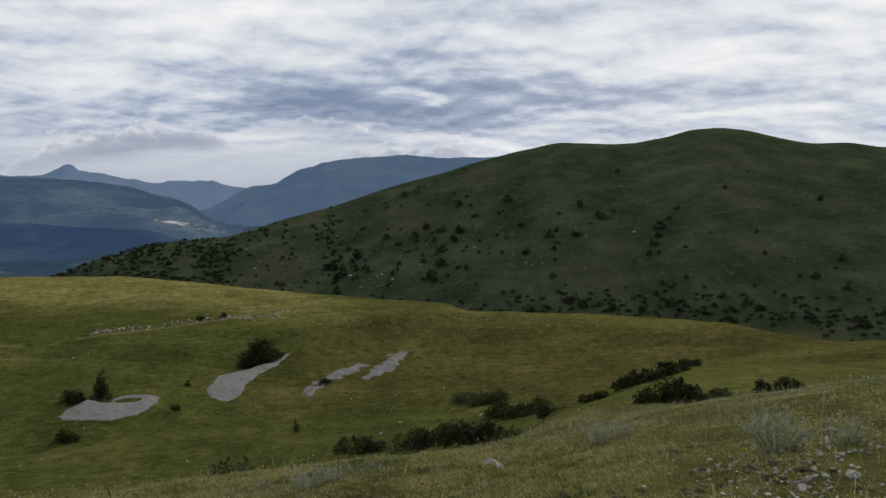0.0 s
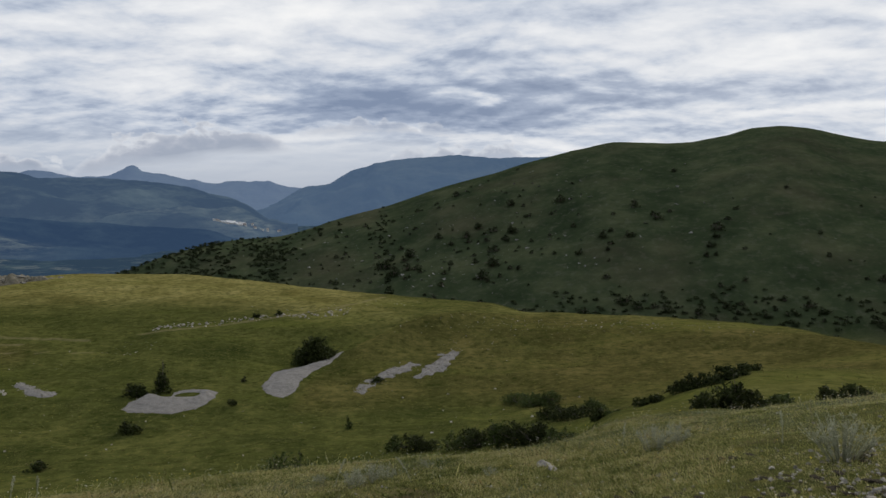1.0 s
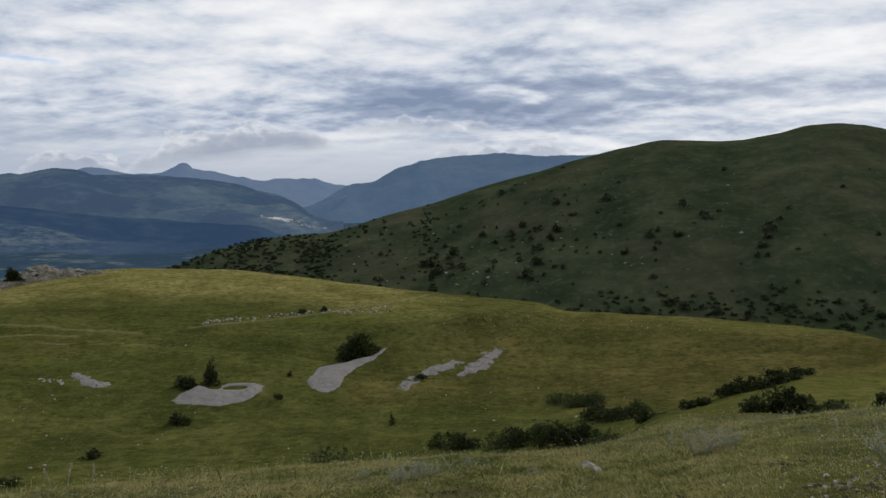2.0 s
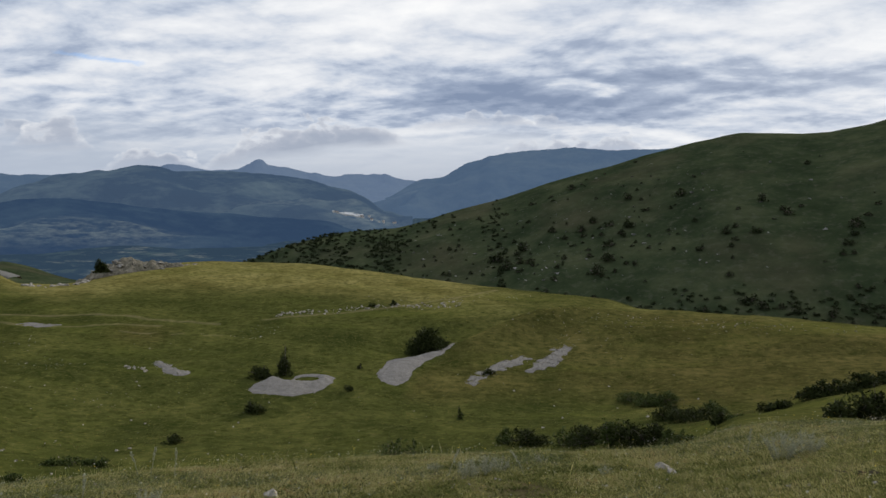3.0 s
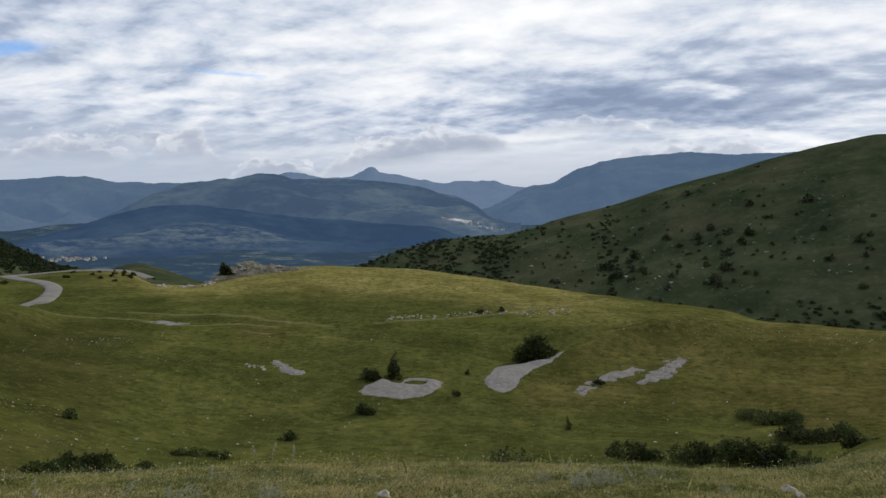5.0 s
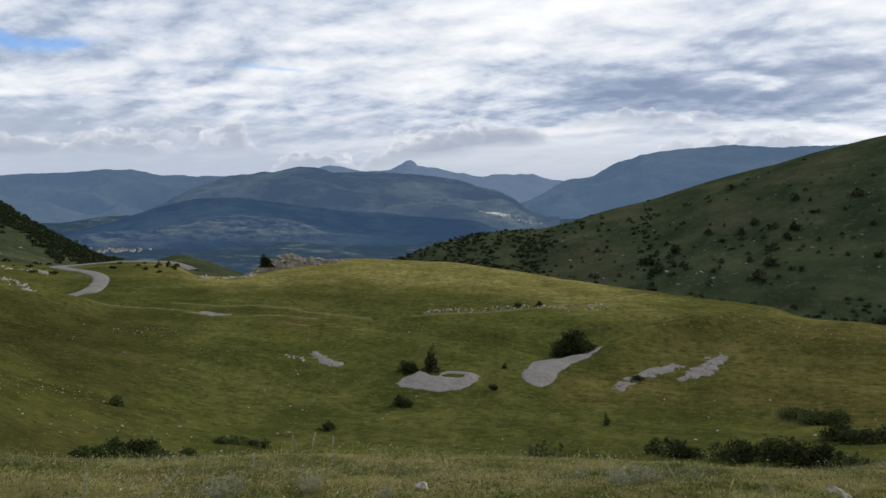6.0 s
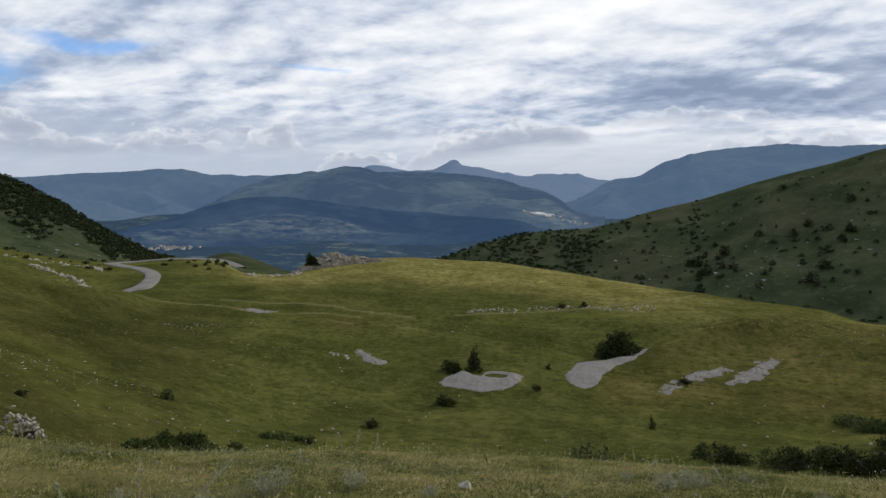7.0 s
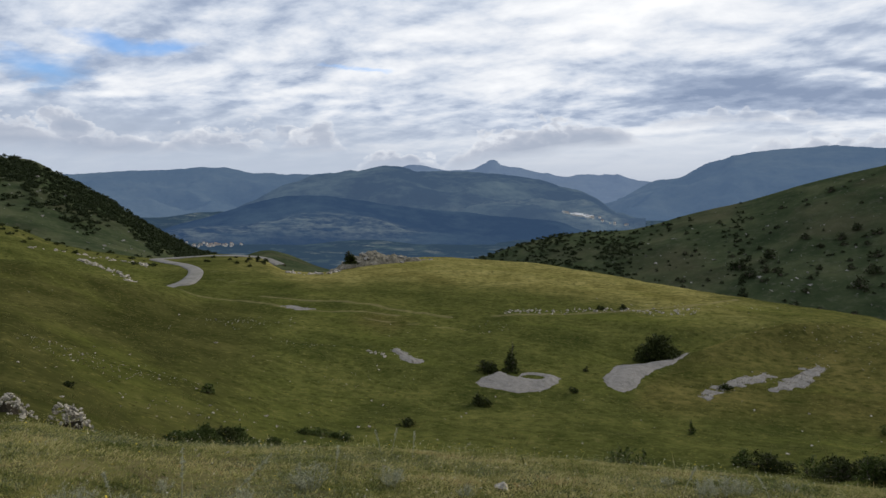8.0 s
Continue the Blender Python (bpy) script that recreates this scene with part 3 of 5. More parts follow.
def brownness(b, r, z):
    e = r / edge_d(np.clip(b, -60, 90))
    dome = np.maximum(0.62 * dome_side(b, r), 0.85 * smooth(4, -6, b) * smooth(50, 66, r)) * (1 - 0.5 * smooth(0.93, 1.0, e))
    ochre = 0.7 * np.exp(-((b - 36.5) / 3.5) ** 2 - ((r - 94) / 8) ** 2)
    left = 0.05 * smooth(41, 54, b) * smooth(22, 34, r) * (1 - smooth(112, 120, r))
    fold = 0.35 * smooth(-2, -12, b) * smooth(15, 20, r) * (1 - smooth(48, 60, r))
    return (dome + ochre + left + fold) * (1 - smooth(150, 200, r))


# where the dark tint puts shade into left slope, hollow and dome
def sward_shading(b, r, z):
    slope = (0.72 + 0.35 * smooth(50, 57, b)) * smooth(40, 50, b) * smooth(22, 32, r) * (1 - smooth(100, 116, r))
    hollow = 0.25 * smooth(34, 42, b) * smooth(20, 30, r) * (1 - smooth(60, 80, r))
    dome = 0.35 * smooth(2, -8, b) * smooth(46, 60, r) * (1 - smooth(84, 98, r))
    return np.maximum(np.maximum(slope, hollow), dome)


def growth(x, y):
    """Where the turf close by grows thick (above zero) or leaves the soil open."""
    return fbm(x * 0.9, y * 0.9, 3, 31) + 0.5 * fbm(x * 0.25, y * 0.25, 2, 35)


def soilness(b, r, z):
    x, y = -r * np.sin(np.radians(b)), r * np.cos(np.radians(b))
    return (1 - smooth(13, 22, r)) * (0.30 + 0.70 * smooth(0.0, -0.3, growth(x, y)))


def hillness(b, r, z):
    return smooth(190, 225, r) * (1 - smooth(700, 900, r))


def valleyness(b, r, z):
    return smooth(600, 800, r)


TRACKS = [
    ([(47.2, 109), (44, 103.5), (41.2, 101), (38, 99.5), (34.9, 98.3)], 0.8),
    ([(45.3, 113.5), (42, 110.5), (39.4, 108.6), (35, 102), (30.8, 97.4)], 0.9),
    ([(27.2, 98), (23, 99.5), (17, 102.8), (12.8, 105.3), (10.6, 110), (8.9, 117)], 0.8),
    ([(52.2, 118), (50, 112), (47.2, 109)], 0.7),
    ([(49.0, 133), (46.5, 128)], 0.7),
    ([(49.2, 146), (47.0, 142)], 0.8),
    ([(37.5, 96), (33, 92), (29, 90)], 0.5),
]


def pathness(b, r, z):
    p = np.zeros_like(b)
    for pts, width in TRACKS:
        p = np.maximum(p, along(b, r, pts, width * 1.2))
    return p * 0.64


def bareness(b, r, z):
    s = 0.10 + 0.26 * np.exp(-((b + 9) / 9) ** 2 - ((r - 108) / 10) ** 2)
    s = s + 0.25 * np.exp(-((b - 42) / 3.5) ** 2 - ((r - 84) / 6) ** 2) + 0.2 * np.exp(-((b - 38) / 3) ** 2 - ((r - 166) / 9) ** 2)
    s = s + 0.12 * smooth(-14, -26, b) * (1 - smooth(8, 12, r)) + 0.25 * np.exp(-((b - 22) / 6) ** 2 - ((r - 101) / 3) ** 2)
    s = s + 0.22 * np.exp(-((b - 2) / 2) ** 2 - ((r - 80) / 5) ** 2)
    return s


bears = np.concatenate([np.arange(-180, -40, 4.0), np.arange(-40, 70, 0.2), np.arange(70, 184, 4.0)])
rings = np.concatenate([[0.0], np.geomspace(0.8, 94, 290), np.geomspace(94.5, 122, 70), np.geomspace(123, 700, 125), np.geomspace(730, 4950, 45)])
GROUND_LAYERS = (("dry", dry_and_light), ("brown", brownness), ("sward_shade", sward_shading), ("soil", soilness), ("hill", hillness), ("valley", valleyness), ("path", pathness), ("bare", bareness))
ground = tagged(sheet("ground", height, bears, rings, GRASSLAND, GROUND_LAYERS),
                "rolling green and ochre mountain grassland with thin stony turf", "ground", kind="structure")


# ---------------------------------------------------------------- mountains across the valley
def mountain(name, label, knots, dist, foot, reach_in, material, rough, seed, layers=(), step=0.12, jag=0.13):
    sky = curve([k[0] for k in knots], [k[1] for k in knots])

    def z_of(b, r):
        top = EYE + dist * tan_el(sky(b)) + 0 * r
        u = np.clip((r - (dist - reach_in)) / reach_in, 0, 1.25)
        x, y = -r * np.sin(np.radians(b)), r * np.cos(np.radians(b))
        n = fbm(x * 0.0022, y * 0.0022, 5, seed)
        spur = 1 - np.abs(2 * value_noise(x * 0.003 + n * 0.6, y * 0.003, seed + 20))
        w = 5.0 * np.clip(u, 0, 1) * (1 - np.clip(u, 0, 1)) ** 2
        z = foot + (top - foot) * np.where(u < 1, u ** 1.15, 1 - (u - 1) * 1.5)
        z = z + rough * w * (n * 1.2 + (spur - 0.6) * 0.9)
        return z + jag * rough * fbm(x * 0.011, y * 0.011, 5, seed + 3)
    b = np.arange(knots[0][0], knots[-1][0] + step, step)
    r = np.linspace(dist - reach_in, dist + reach_in * 0.25, 70)
    tagged(sheet(name, z_of, b, r, material, layers), label, "mountain", kind="structure")
    return z_of


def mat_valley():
    """Fields, hedges and copses of the valley floor; the haze before them is painted in as blue emission."""
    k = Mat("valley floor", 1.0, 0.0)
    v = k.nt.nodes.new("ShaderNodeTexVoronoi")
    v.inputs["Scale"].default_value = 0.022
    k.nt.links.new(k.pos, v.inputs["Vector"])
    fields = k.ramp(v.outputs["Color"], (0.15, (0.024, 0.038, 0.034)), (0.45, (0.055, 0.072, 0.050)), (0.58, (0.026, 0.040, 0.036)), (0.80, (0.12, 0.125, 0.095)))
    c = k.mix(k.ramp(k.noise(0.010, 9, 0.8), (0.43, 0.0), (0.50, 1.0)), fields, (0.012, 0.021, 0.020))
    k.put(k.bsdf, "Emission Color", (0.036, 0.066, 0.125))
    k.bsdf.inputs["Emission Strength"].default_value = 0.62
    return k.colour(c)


def valley_height(b, r):
    x, y = -r * np.sin(np.radians(b)), r * np.cos(np.radians(b))
    rise = smooth(1500, 2050, r)
    return -143 + (5 + 26 * rise) * fbm(x * 0.004, y * 0.004, 4, 81) + 10 * rise - 30 * (1 - smooth(1000, 1250, r))


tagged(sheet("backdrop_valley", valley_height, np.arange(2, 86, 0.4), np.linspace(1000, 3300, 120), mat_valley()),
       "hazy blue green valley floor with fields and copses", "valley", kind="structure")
# each range carries its share of haze in its blue emission and colours
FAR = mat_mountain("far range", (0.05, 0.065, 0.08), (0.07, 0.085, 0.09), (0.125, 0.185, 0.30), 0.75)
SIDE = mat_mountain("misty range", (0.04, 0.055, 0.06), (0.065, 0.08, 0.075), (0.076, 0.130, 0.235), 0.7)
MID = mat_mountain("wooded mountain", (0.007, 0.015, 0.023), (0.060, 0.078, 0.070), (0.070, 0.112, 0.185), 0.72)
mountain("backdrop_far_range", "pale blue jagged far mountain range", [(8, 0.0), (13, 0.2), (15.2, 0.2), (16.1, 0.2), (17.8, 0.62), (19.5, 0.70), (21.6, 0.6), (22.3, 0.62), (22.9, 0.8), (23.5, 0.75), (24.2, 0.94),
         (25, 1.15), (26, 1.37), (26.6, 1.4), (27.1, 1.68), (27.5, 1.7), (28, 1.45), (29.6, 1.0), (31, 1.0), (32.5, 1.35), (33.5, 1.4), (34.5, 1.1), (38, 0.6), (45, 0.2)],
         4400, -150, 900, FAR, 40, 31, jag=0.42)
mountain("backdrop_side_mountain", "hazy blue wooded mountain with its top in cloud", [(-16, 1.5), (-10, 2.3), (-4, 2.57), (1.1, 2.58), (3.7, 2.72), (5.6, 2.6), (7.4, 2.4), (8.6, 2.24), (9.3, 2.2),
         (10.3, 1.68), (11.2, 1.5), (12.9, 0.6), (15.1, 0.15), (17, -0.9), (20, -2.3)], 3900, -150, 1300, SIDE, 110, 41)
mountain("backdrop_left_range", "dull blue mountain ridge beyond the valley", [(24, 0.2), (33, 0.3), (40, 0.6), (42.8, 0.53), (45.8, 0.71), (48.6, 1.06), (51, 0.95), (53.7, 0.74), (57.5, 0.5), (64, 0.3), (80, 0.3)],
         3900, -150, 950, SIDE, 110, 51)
def farmland(b, r, z):
    town = 1.3 * np.exp(-((b - 19.2) / 2.4) ** 2 - ((r - 2200) / 75) ** 2)
    low = 0.7 * np.exp(-((r - 2120) / 95) ** 2) * smooth(29, 37, b)
    alps = 0.55 * np.exp(-((r - 2360) / 70) ** 2) * smooth(17, 21, b) * smooth(36, 28, b)
    return np.maximum(town, np.maximum(low, alps))


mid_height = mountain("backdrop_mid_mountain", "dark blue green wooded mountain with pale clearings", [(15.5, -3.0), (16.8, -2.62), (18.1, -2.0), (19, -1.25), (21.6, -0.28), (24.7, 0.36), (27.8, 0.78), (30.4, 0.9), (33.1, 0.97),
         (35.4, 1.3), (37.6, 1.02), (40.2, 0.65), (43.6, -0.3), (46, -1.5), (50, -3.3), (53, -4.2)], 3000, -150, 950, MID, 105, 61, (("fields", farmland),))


def low_fields(b, r, z):
    return 0.8 * np.exp(-((r - 1790) / 75) ** 2) * smooth(30, 36, b)


# nearer slope, so less haze is put into its emission
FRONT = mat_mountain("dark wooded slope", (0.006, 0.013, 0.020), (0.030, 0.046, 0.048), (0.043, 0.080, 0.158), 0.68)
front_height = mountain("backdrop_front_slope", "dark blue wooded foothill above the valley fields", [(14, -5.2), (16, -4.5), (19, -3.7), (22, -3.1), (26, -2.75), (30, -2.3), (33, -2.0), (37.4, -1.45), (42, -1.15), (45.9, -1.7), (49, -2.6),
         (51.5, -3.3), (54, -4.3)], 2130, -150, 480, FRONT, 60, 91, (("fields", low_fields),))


# ---------------------------------------------------------------- building blocks
def mesh_of(name, verts, faces, material, flat=False):
    me = bpy.data.meshes.new(name)
    me.from_pydata([tuple(v) for v in verts], [], [tuple(int(i) for i in f) for f in faces])
    me.materials.append(material)
    if not flat:
        me.polygons.foreach_set("use_smooth", np.ones(len(me.polygons), bool))
    me.update()
    return me


def quads_mesh(name, co, material, corners=4):
    """Many loose faces with the same number of corners; co: faces x corners x 3."""
    n = len(co)
    me = bpy.data.meshes.new(name)
    me.vertices.add(n * corners), me.loops.add(n * corners), me.polygons.add(n)
    me.vertices.foreach_set("co", np.asarray(co, np.float32).ravel())
    me.loops.foreach_set("vertex_index", np.arange(n * corners))
    me.polygons.foreach_set("loop_start", np.arange(0, n * corners, corners))
    me.materials.append(material)
    me.update(calc_edges=True)
    return me


def part(name, me, parent, label=""):
    ob = new(name, me)
    ob.parent = parent
    return tagged(ob, label)


def thing(name, label, category, group="", kind=""):
    return tagged(new(name), label, category, group, kind)


def tubes(paths, sides=5):
    """Tapered tubes; paths: list of (points, radii)."""
    verts, faces = [], []
    for pts, radii in paths:
        first = len(verts)
        for i, (p, rad) in enumerate(zip(pts, radii)):
            d = (Vector(pts[min(i + 1, len(pts) - 1)]) - Vector(pts[max(i - 1, 0)])).normalized()
            a = d.orthogonal().normalized()
            c = d.cross(a)
            for k in range(sides):
                t = 2 * math.pi * k / sides
                verts.append(Vector(p) + (a * math.cos(t) + c * math.sin(t)) * rad)
        for i in range(len(pts) - 1):
            for k in range(sides):
                q = first + i * sides
                faces.append((q + k, q + (k + 1) % sides, q + sides + (k + 1) % sides, q + sides + k))
        faces.append(tuple(first + (len(pts) - 1) * sides + k for k in range(sides)))
    return verts, faces


def leaves(rng, centres, size, up=0.3):
    """Diamond leaves of uneven size and tilt at the given centres."""
    n = len(centres)
    face = rng.normal(size=(n, 3))
    face[:, 2] = np.abs(face[:, 2]) + up
    face /= np.linalg.norm(face, axis=1, keepdims=True)
    d = np.cross(face, rng.normal(size=(n, 3)))
    d /= np.linalg.norm(d, axis=1, keepdims=True)
    e = np.cross(face, d)
    s = size * rng.uniform(0.6, 1.4, (n, 1))
    return np.stack([centres - d * s, centres + e * s * 0.5, centres + d * s, centres - e * s * 0.5], 1)


def lobed(rng, lobes, n):
    """Points in the outer shell of overlapping lumps, none below the ground."""
    out = []
    vol = np.array([l[1][0] * l[1][1] + l[1][0] * l[1][2] for l in lobes])
    for (c, s), m in zip(lobes, (n * vol / vol.sum()).astype(int)):
        d = rng.normal(size=(m, 3))
        d /= np.linalg.norm(d, axis=1, keepdims=True)
        rad = rng.uniform(0.25, 1.0, (m, 1)) ** 0.45
        ragged = 1 + 0.22 * np.sin(d[:, :1] * 7 + c[0] * 9) * np.sin(d[:, 1:2] * 6 + c[1] * 5) + 0.10 * rng.normal(size=(m, 1))
        out.append(np.array(c) + d * rad * ragged * np.array(s))
    p = np.concatenate(out)
    p[:, 2] = np.abs(p[:, 2])
    # broken outline: bites out of the crown
    bite = np.sin(p[:, 0] * 5.1 + 1.3) * np.sin(p[:, 1] * 4.7) + np.sin(p[:, 2] * 6.3 + p[:, 0] * 2.9)
    return p[bite < rng.normal(0.95, 0.35, len(p))]


def bush(seed, w, d, h, n, leaf, label, category="bush", group="", foliage=None, name="bush", lumps=7, spread=0.33):
    """A multi-stemmed shrub: stems and branches in a crown of leaves."""
    rng = np.random.default_rng(seed)
    ob = thing(name, label, category, group)
    lobes = []
    for k in range(lumps):
        a, q = rng.uniform(0, 2 * math.pi), math.sqrt(rng.uniform(0, 1)) * spread
        s = rng.uniform(0.20, 0.34)
        hz = h * rng.uniform(0.34, 0.62) * (1 - 0.5 * (q / spread) ** 2)
        lobes.append(((math.cos(a) * q * w, math.sin(a) * q * d, hz * 0.8), (s * w, s * d, hz * 0.85)))
    paths = []
    for c, s in lobes:
        base = (c[0] * 0.25, c[1] * 0.25, -0.12)
        bend = (c[0] * 0.6 + rng.normal() * 0.03 * w, c[1] * 0.6, c[2] * 0.55)
        paths.append(([base, bend, c], [0.028 * h, 0.02 * h, 0.008 * h]))
        for _ in range(4):
            tip = np.array(c) + rng.normal(size=3) * np.array(s) * 0.6
            tip[2] = abs(tip[2])
            paths.append(([bend, tuple(tip)], [0.012 * h, 0.004 * h]))
    # shoots that stand out of the crown, and a low skirt that runs into the grass
    shoots = []
    for _ in range(lumps * 2):
        c, s = lobes[rng.integers(len(lobes))]
        foot = np.array(c) + np.array([0, 0, 0.3 * s[2]])
        tip = np.array(c) + np.array([rng.normal() * 0.4 * s[0], rng.normal() * 0.4 * s[1], s[2] * rng.uniform(0.9, 1.2)])
        tip[2] = max(tip[2], 0.1 * h)
        paths.append(([tuple(foot), tuple(tip)], [0.008 * h, 0.003 * h]))
        shoots += [foot + (tip - foot) * t + rng.normal(size=3) * leaf * 0.6 for t in rng.uniform(0.3, 1.0, max(4, n // (lumps * 14)))]
    m = n // 8
    a, q = rng.uniform(0, 2 * math.pi, m), np.sqrt(rng.uniform(0.2, 1.0, m))
    skirt = np.stack([np.cos(a) * q * w * 0.58, np.sin(a) * q * d * 0.58, rng.uniform(0, 0.22, m) * h * (1.15 - q)], -1)
    part("woody_frame", mesh_of("woody_frame", *tubes(paths, 4), BARK), ob, "grey brown woody stems")
    part("foliage", quads_mesh("foliage", leaves(rng, np.concatenate([lobed(rng, lobes, n), np.array(shoots), skirt]), leaf), foliage or LEAF), ob)
    return ob


def set_down(ob, b, r, turn=0.0, sink=0.0):
    p = spot(b, r)
    ob.matrix_basis = pose(p.x, p.y, p.z - sink, 0, 0, turn)
    return ob


def placed(b, r, turn=0.0, scale=(1, 1, 1), sink=0.0):
    p = spot(b, r)
    return pose(p.x, p.y, p.z - sink, 0, 0, turn) @ Matrix.Diagonal((*scale, 1))


def rock_mesh(name, seed, size, detail=2, rugged=0.22, material=None):
    """A weathered block: a ball cut by random planes, then pitted."""
    rng = np.random.default_rng(seed)
    bm = bmesh.new()
    bmesh.ops.create_icosphere(bm, subdivisions=detail, radius=1.0)
    planes = [(Vector(rng.normal(size=3)).normalized(), rng.uniform(0.34, 0.72)) for _ in range(13)]
    off = Vector(rng.uniform(-50, 50, 3))
    for v in bm.verts:
        p = v.co.copy()
        for nrm, q in planes:
            over = p.dot(nrm) - q
            if over > 0:
                p -= nrm * over * 0.97
        p += p * rugged * (noise.noise(p * 1.7 + off) + 0.5 * noise.noise(p * 4.3 + off) + 0.3 * noise.noise(p * 9 + off))
        v.co = Vector((p.x * size[0], p.y * size[1], p.z * size[2]))
    me = bpy.data.meshes.new(name)
    bm.to_mesh(me)
    bm.free()
    me.materials.append(material or LIMESTONE)
    return me


# ---------------------------------------------------------------- gravel, road
def inside(x, y, poly):
    """Signed depth inside a polygon: positive within, metres from its edge."""
    dist, odd = np.full(x.shape, 1e9), np.zeros(x.shape, bool)
    for (x0, y0), (x1, y1) in zip(poly, poly[1:] + poly[:1]):
        t = np.clip(((x - x0) * (x1 - x0) + (y - y0) * (y1 - y0)) / ((x1 - x0) ** 2 + (y1 - y0) ** 2), 0, 1)
        dist = np.minimum(dist, np.hypot(x - x0 - t * (x1 - x0), y - y0 - t * (y1 - y0)))
        with np.errstate(divide="ignore", invalid="ignore"):
            odd ^= ((y0 > y) != (y1 > y)) & (x < (x1 - x0) * (y - y0) / (y1 - y0) + x0)
    return np.where(odd, dist, -dist)


def bearing(x, y):
    return np.degrees(np.arctan2(-x, y)), np.hypot(x, y)


def gravel_bed(label, outline, thick, ragged=0.5, holes=(), stones=80, seed=1, mounds=(), broken=0.0, cell=0.2):
    """A bed of loose stone lying on the turf, thicker in its middle, with an uneven rim and stones strewn over it."""
    poly = [(-r * math.sin(radians(b)), r * math.cos(radians(b))) for b, r in outline]
    xs, ys = [p[0] for p in poly], [p[1] for p in poly]
    X, Y = np.meshgrid(np.arange(min(xs) - 1, max(xs) + 1, cell), np.arange(min(ys) - 1, max(ys) + 1, cell), indexing="ij")
    D = inside(X, Y, poly) + ragged * fbm(X * 0.9, Y * 0.9, 4, seed)
    for b, r, rad in holes:
        D = np.minimum(D, np.hypot(X + r * math.sin(radians(b)), Y - r * math.cos(radians(b))) - rad + 0.3 * fbm(X, Y, 3, seed + 5))
    D = D - broken * np.clip(fbm(X * 1.3, Y * 1.3, 4, seed + 3) + 0.05, 0, 1) * 3
    B, R = bearing(X, Y)
    Z = height(B, R) + np.clip(D * 0.35, -0.25, 0.06) + thick * smooth(0, 1.6, D) + 0.06 * fbm(X * 3, Y * 3, 3, seed + 9)
    for b, r, rad, tall in mounds:
        q = np.hypot(X + r * math.sin(radians(b)), Y - r * math.cos(radians(b))) / rad
        Z = Z + tall * np.clip(1 - q, 0, 1) * smooth(0, 1.0, D)
    keep = D > -0.35
    idx = -np.ones(X.shape, int)
    idx[keep] = np.arange(keep.sum())
    verts = np.stack([X[keep], Y[keep], Z[keep]], -1)
    q = np.stack([idx[:-1, :-1], idx[1:, :-1], idx[1:, 1:], idx[:-1, 1:]], -1).reshape(-1, 4)
    q = q[(q >= 0).all(1)]
    ob = tagged(new("gravel", mesh_of("gravel", verts, q, GRAVEL)), label, "gravel", kind="stuff")
    rng = np.random.default_rng(seed)
    pick = np.argwhere(D > -0.5)
    co = []
    for i, j in pick[rng.choice(len(pick), stones)]:
        s = rng.uniform(0.03, 0.13)
        c = np.array([X[i, j], Y[i, j], Z[i, j] + s * 0.3])
        d = rng.normal(size=(4, 3))
        d /= np.linalg.norm(d, axis=1, keepdims=True)
        t = c + d * s * rng.uniform(0.7, 1.3, (4, 1))
        co += [t[[0, 1, 2]], t[[0, 2, 3]], t[[0, 3, 1]], t[[1, 3, 2]]]
    part("rubble", quads_mesh("rubble", np.array(co), LIMESTONE, 3), ob, "loose pale stones")
    return ob


gravel_bed("kidney-shaped heap of pale grey gravel on the grass",
           [(28.6, 67.1), (28.1, 69.0), (27.3, 70.4), (26.6, 70.9), (26.0, 70.0), (25.4, 69.3), (24.9, 71.3), (24.1, 71.7), (22.6, 71.3), (21.8, 70.0), (22.0, 68.1), (22.7, 66.5), (24.1, 65.4), (25.3, 64.6), (26.9, 65.3), (28.2, 66.0)],
           0.22, 0.3, ((24.45, 70.0, 0.62), (23.6, 69.9, 0.62), (24.0, 70.0, 0.62)), 24, 3, ((26.5, 69.3, 2.8, 0.4), (22.8, 68.6, 2.4, 0.2)))
gravel_bed("tongue of pale grey gravel running down below a shrub",
           [(18.6, 69.9), (18.2, 72.8), (17.4, 76.6), (16.4, 78.2), (15.1, 78.6), (14.0, 79.0), (12.9, 81.4), (12.1, 83.6), (12.3, 80.4), (13.4, 76.9), (14.6, 75.1), (15.4, 71.4), (16.0, 68.6), (16.9, 66.6), (17.7, 67.5)],
           0.18, 0.3, (), 20, 7)
gravel_bed("broken strip of grey scree on the grass slope",
           [(11.6, 67.8), (10.8, 70.0), (9.5, 72.6), (8.3, 74.8), (6.8, 77.6), (6.0, 76.2), (7.2, 72.8), (8.8, 70.6), (9.7, 69.0), (10.6, 67.2)], 0.05, 0.9, (), 420, 11, broken=0.32)
gravel_bed("broken patch of grey scree on the grass slope",
           [(6.7, 71.4), (5.9, 74.0), (4.5, 78.7), (3.3, 81.5), (2.7, 79.5), (3.5, 75.0), (4.6, 72.6), (5.8, 70.9)], 0.05, 0.9, (), 420, 13, broken=0.34)
gravel_bed("small grey gravel heap with stones beside it",
           [(35.5, 78.5), (34.9, 79.9), (34.3, 77.9), (33.9, 76.6), (32.9, 74.9), (33.1, 73.1), (34.2, 73.1), (34.8, 75.5), (35.1, 77.4)], 0.15, 0.5, (), 140, 17, broken=0.25)
gravel_bed("thin streak of grey gravel beside a track", [(44.3, 103.8), (42.9, 105.0), (41.3, 102.4), (42.0, 100.9), (43.1, 101.8)], 0.05, 0.3, (), 40, 19, broken=0.5)


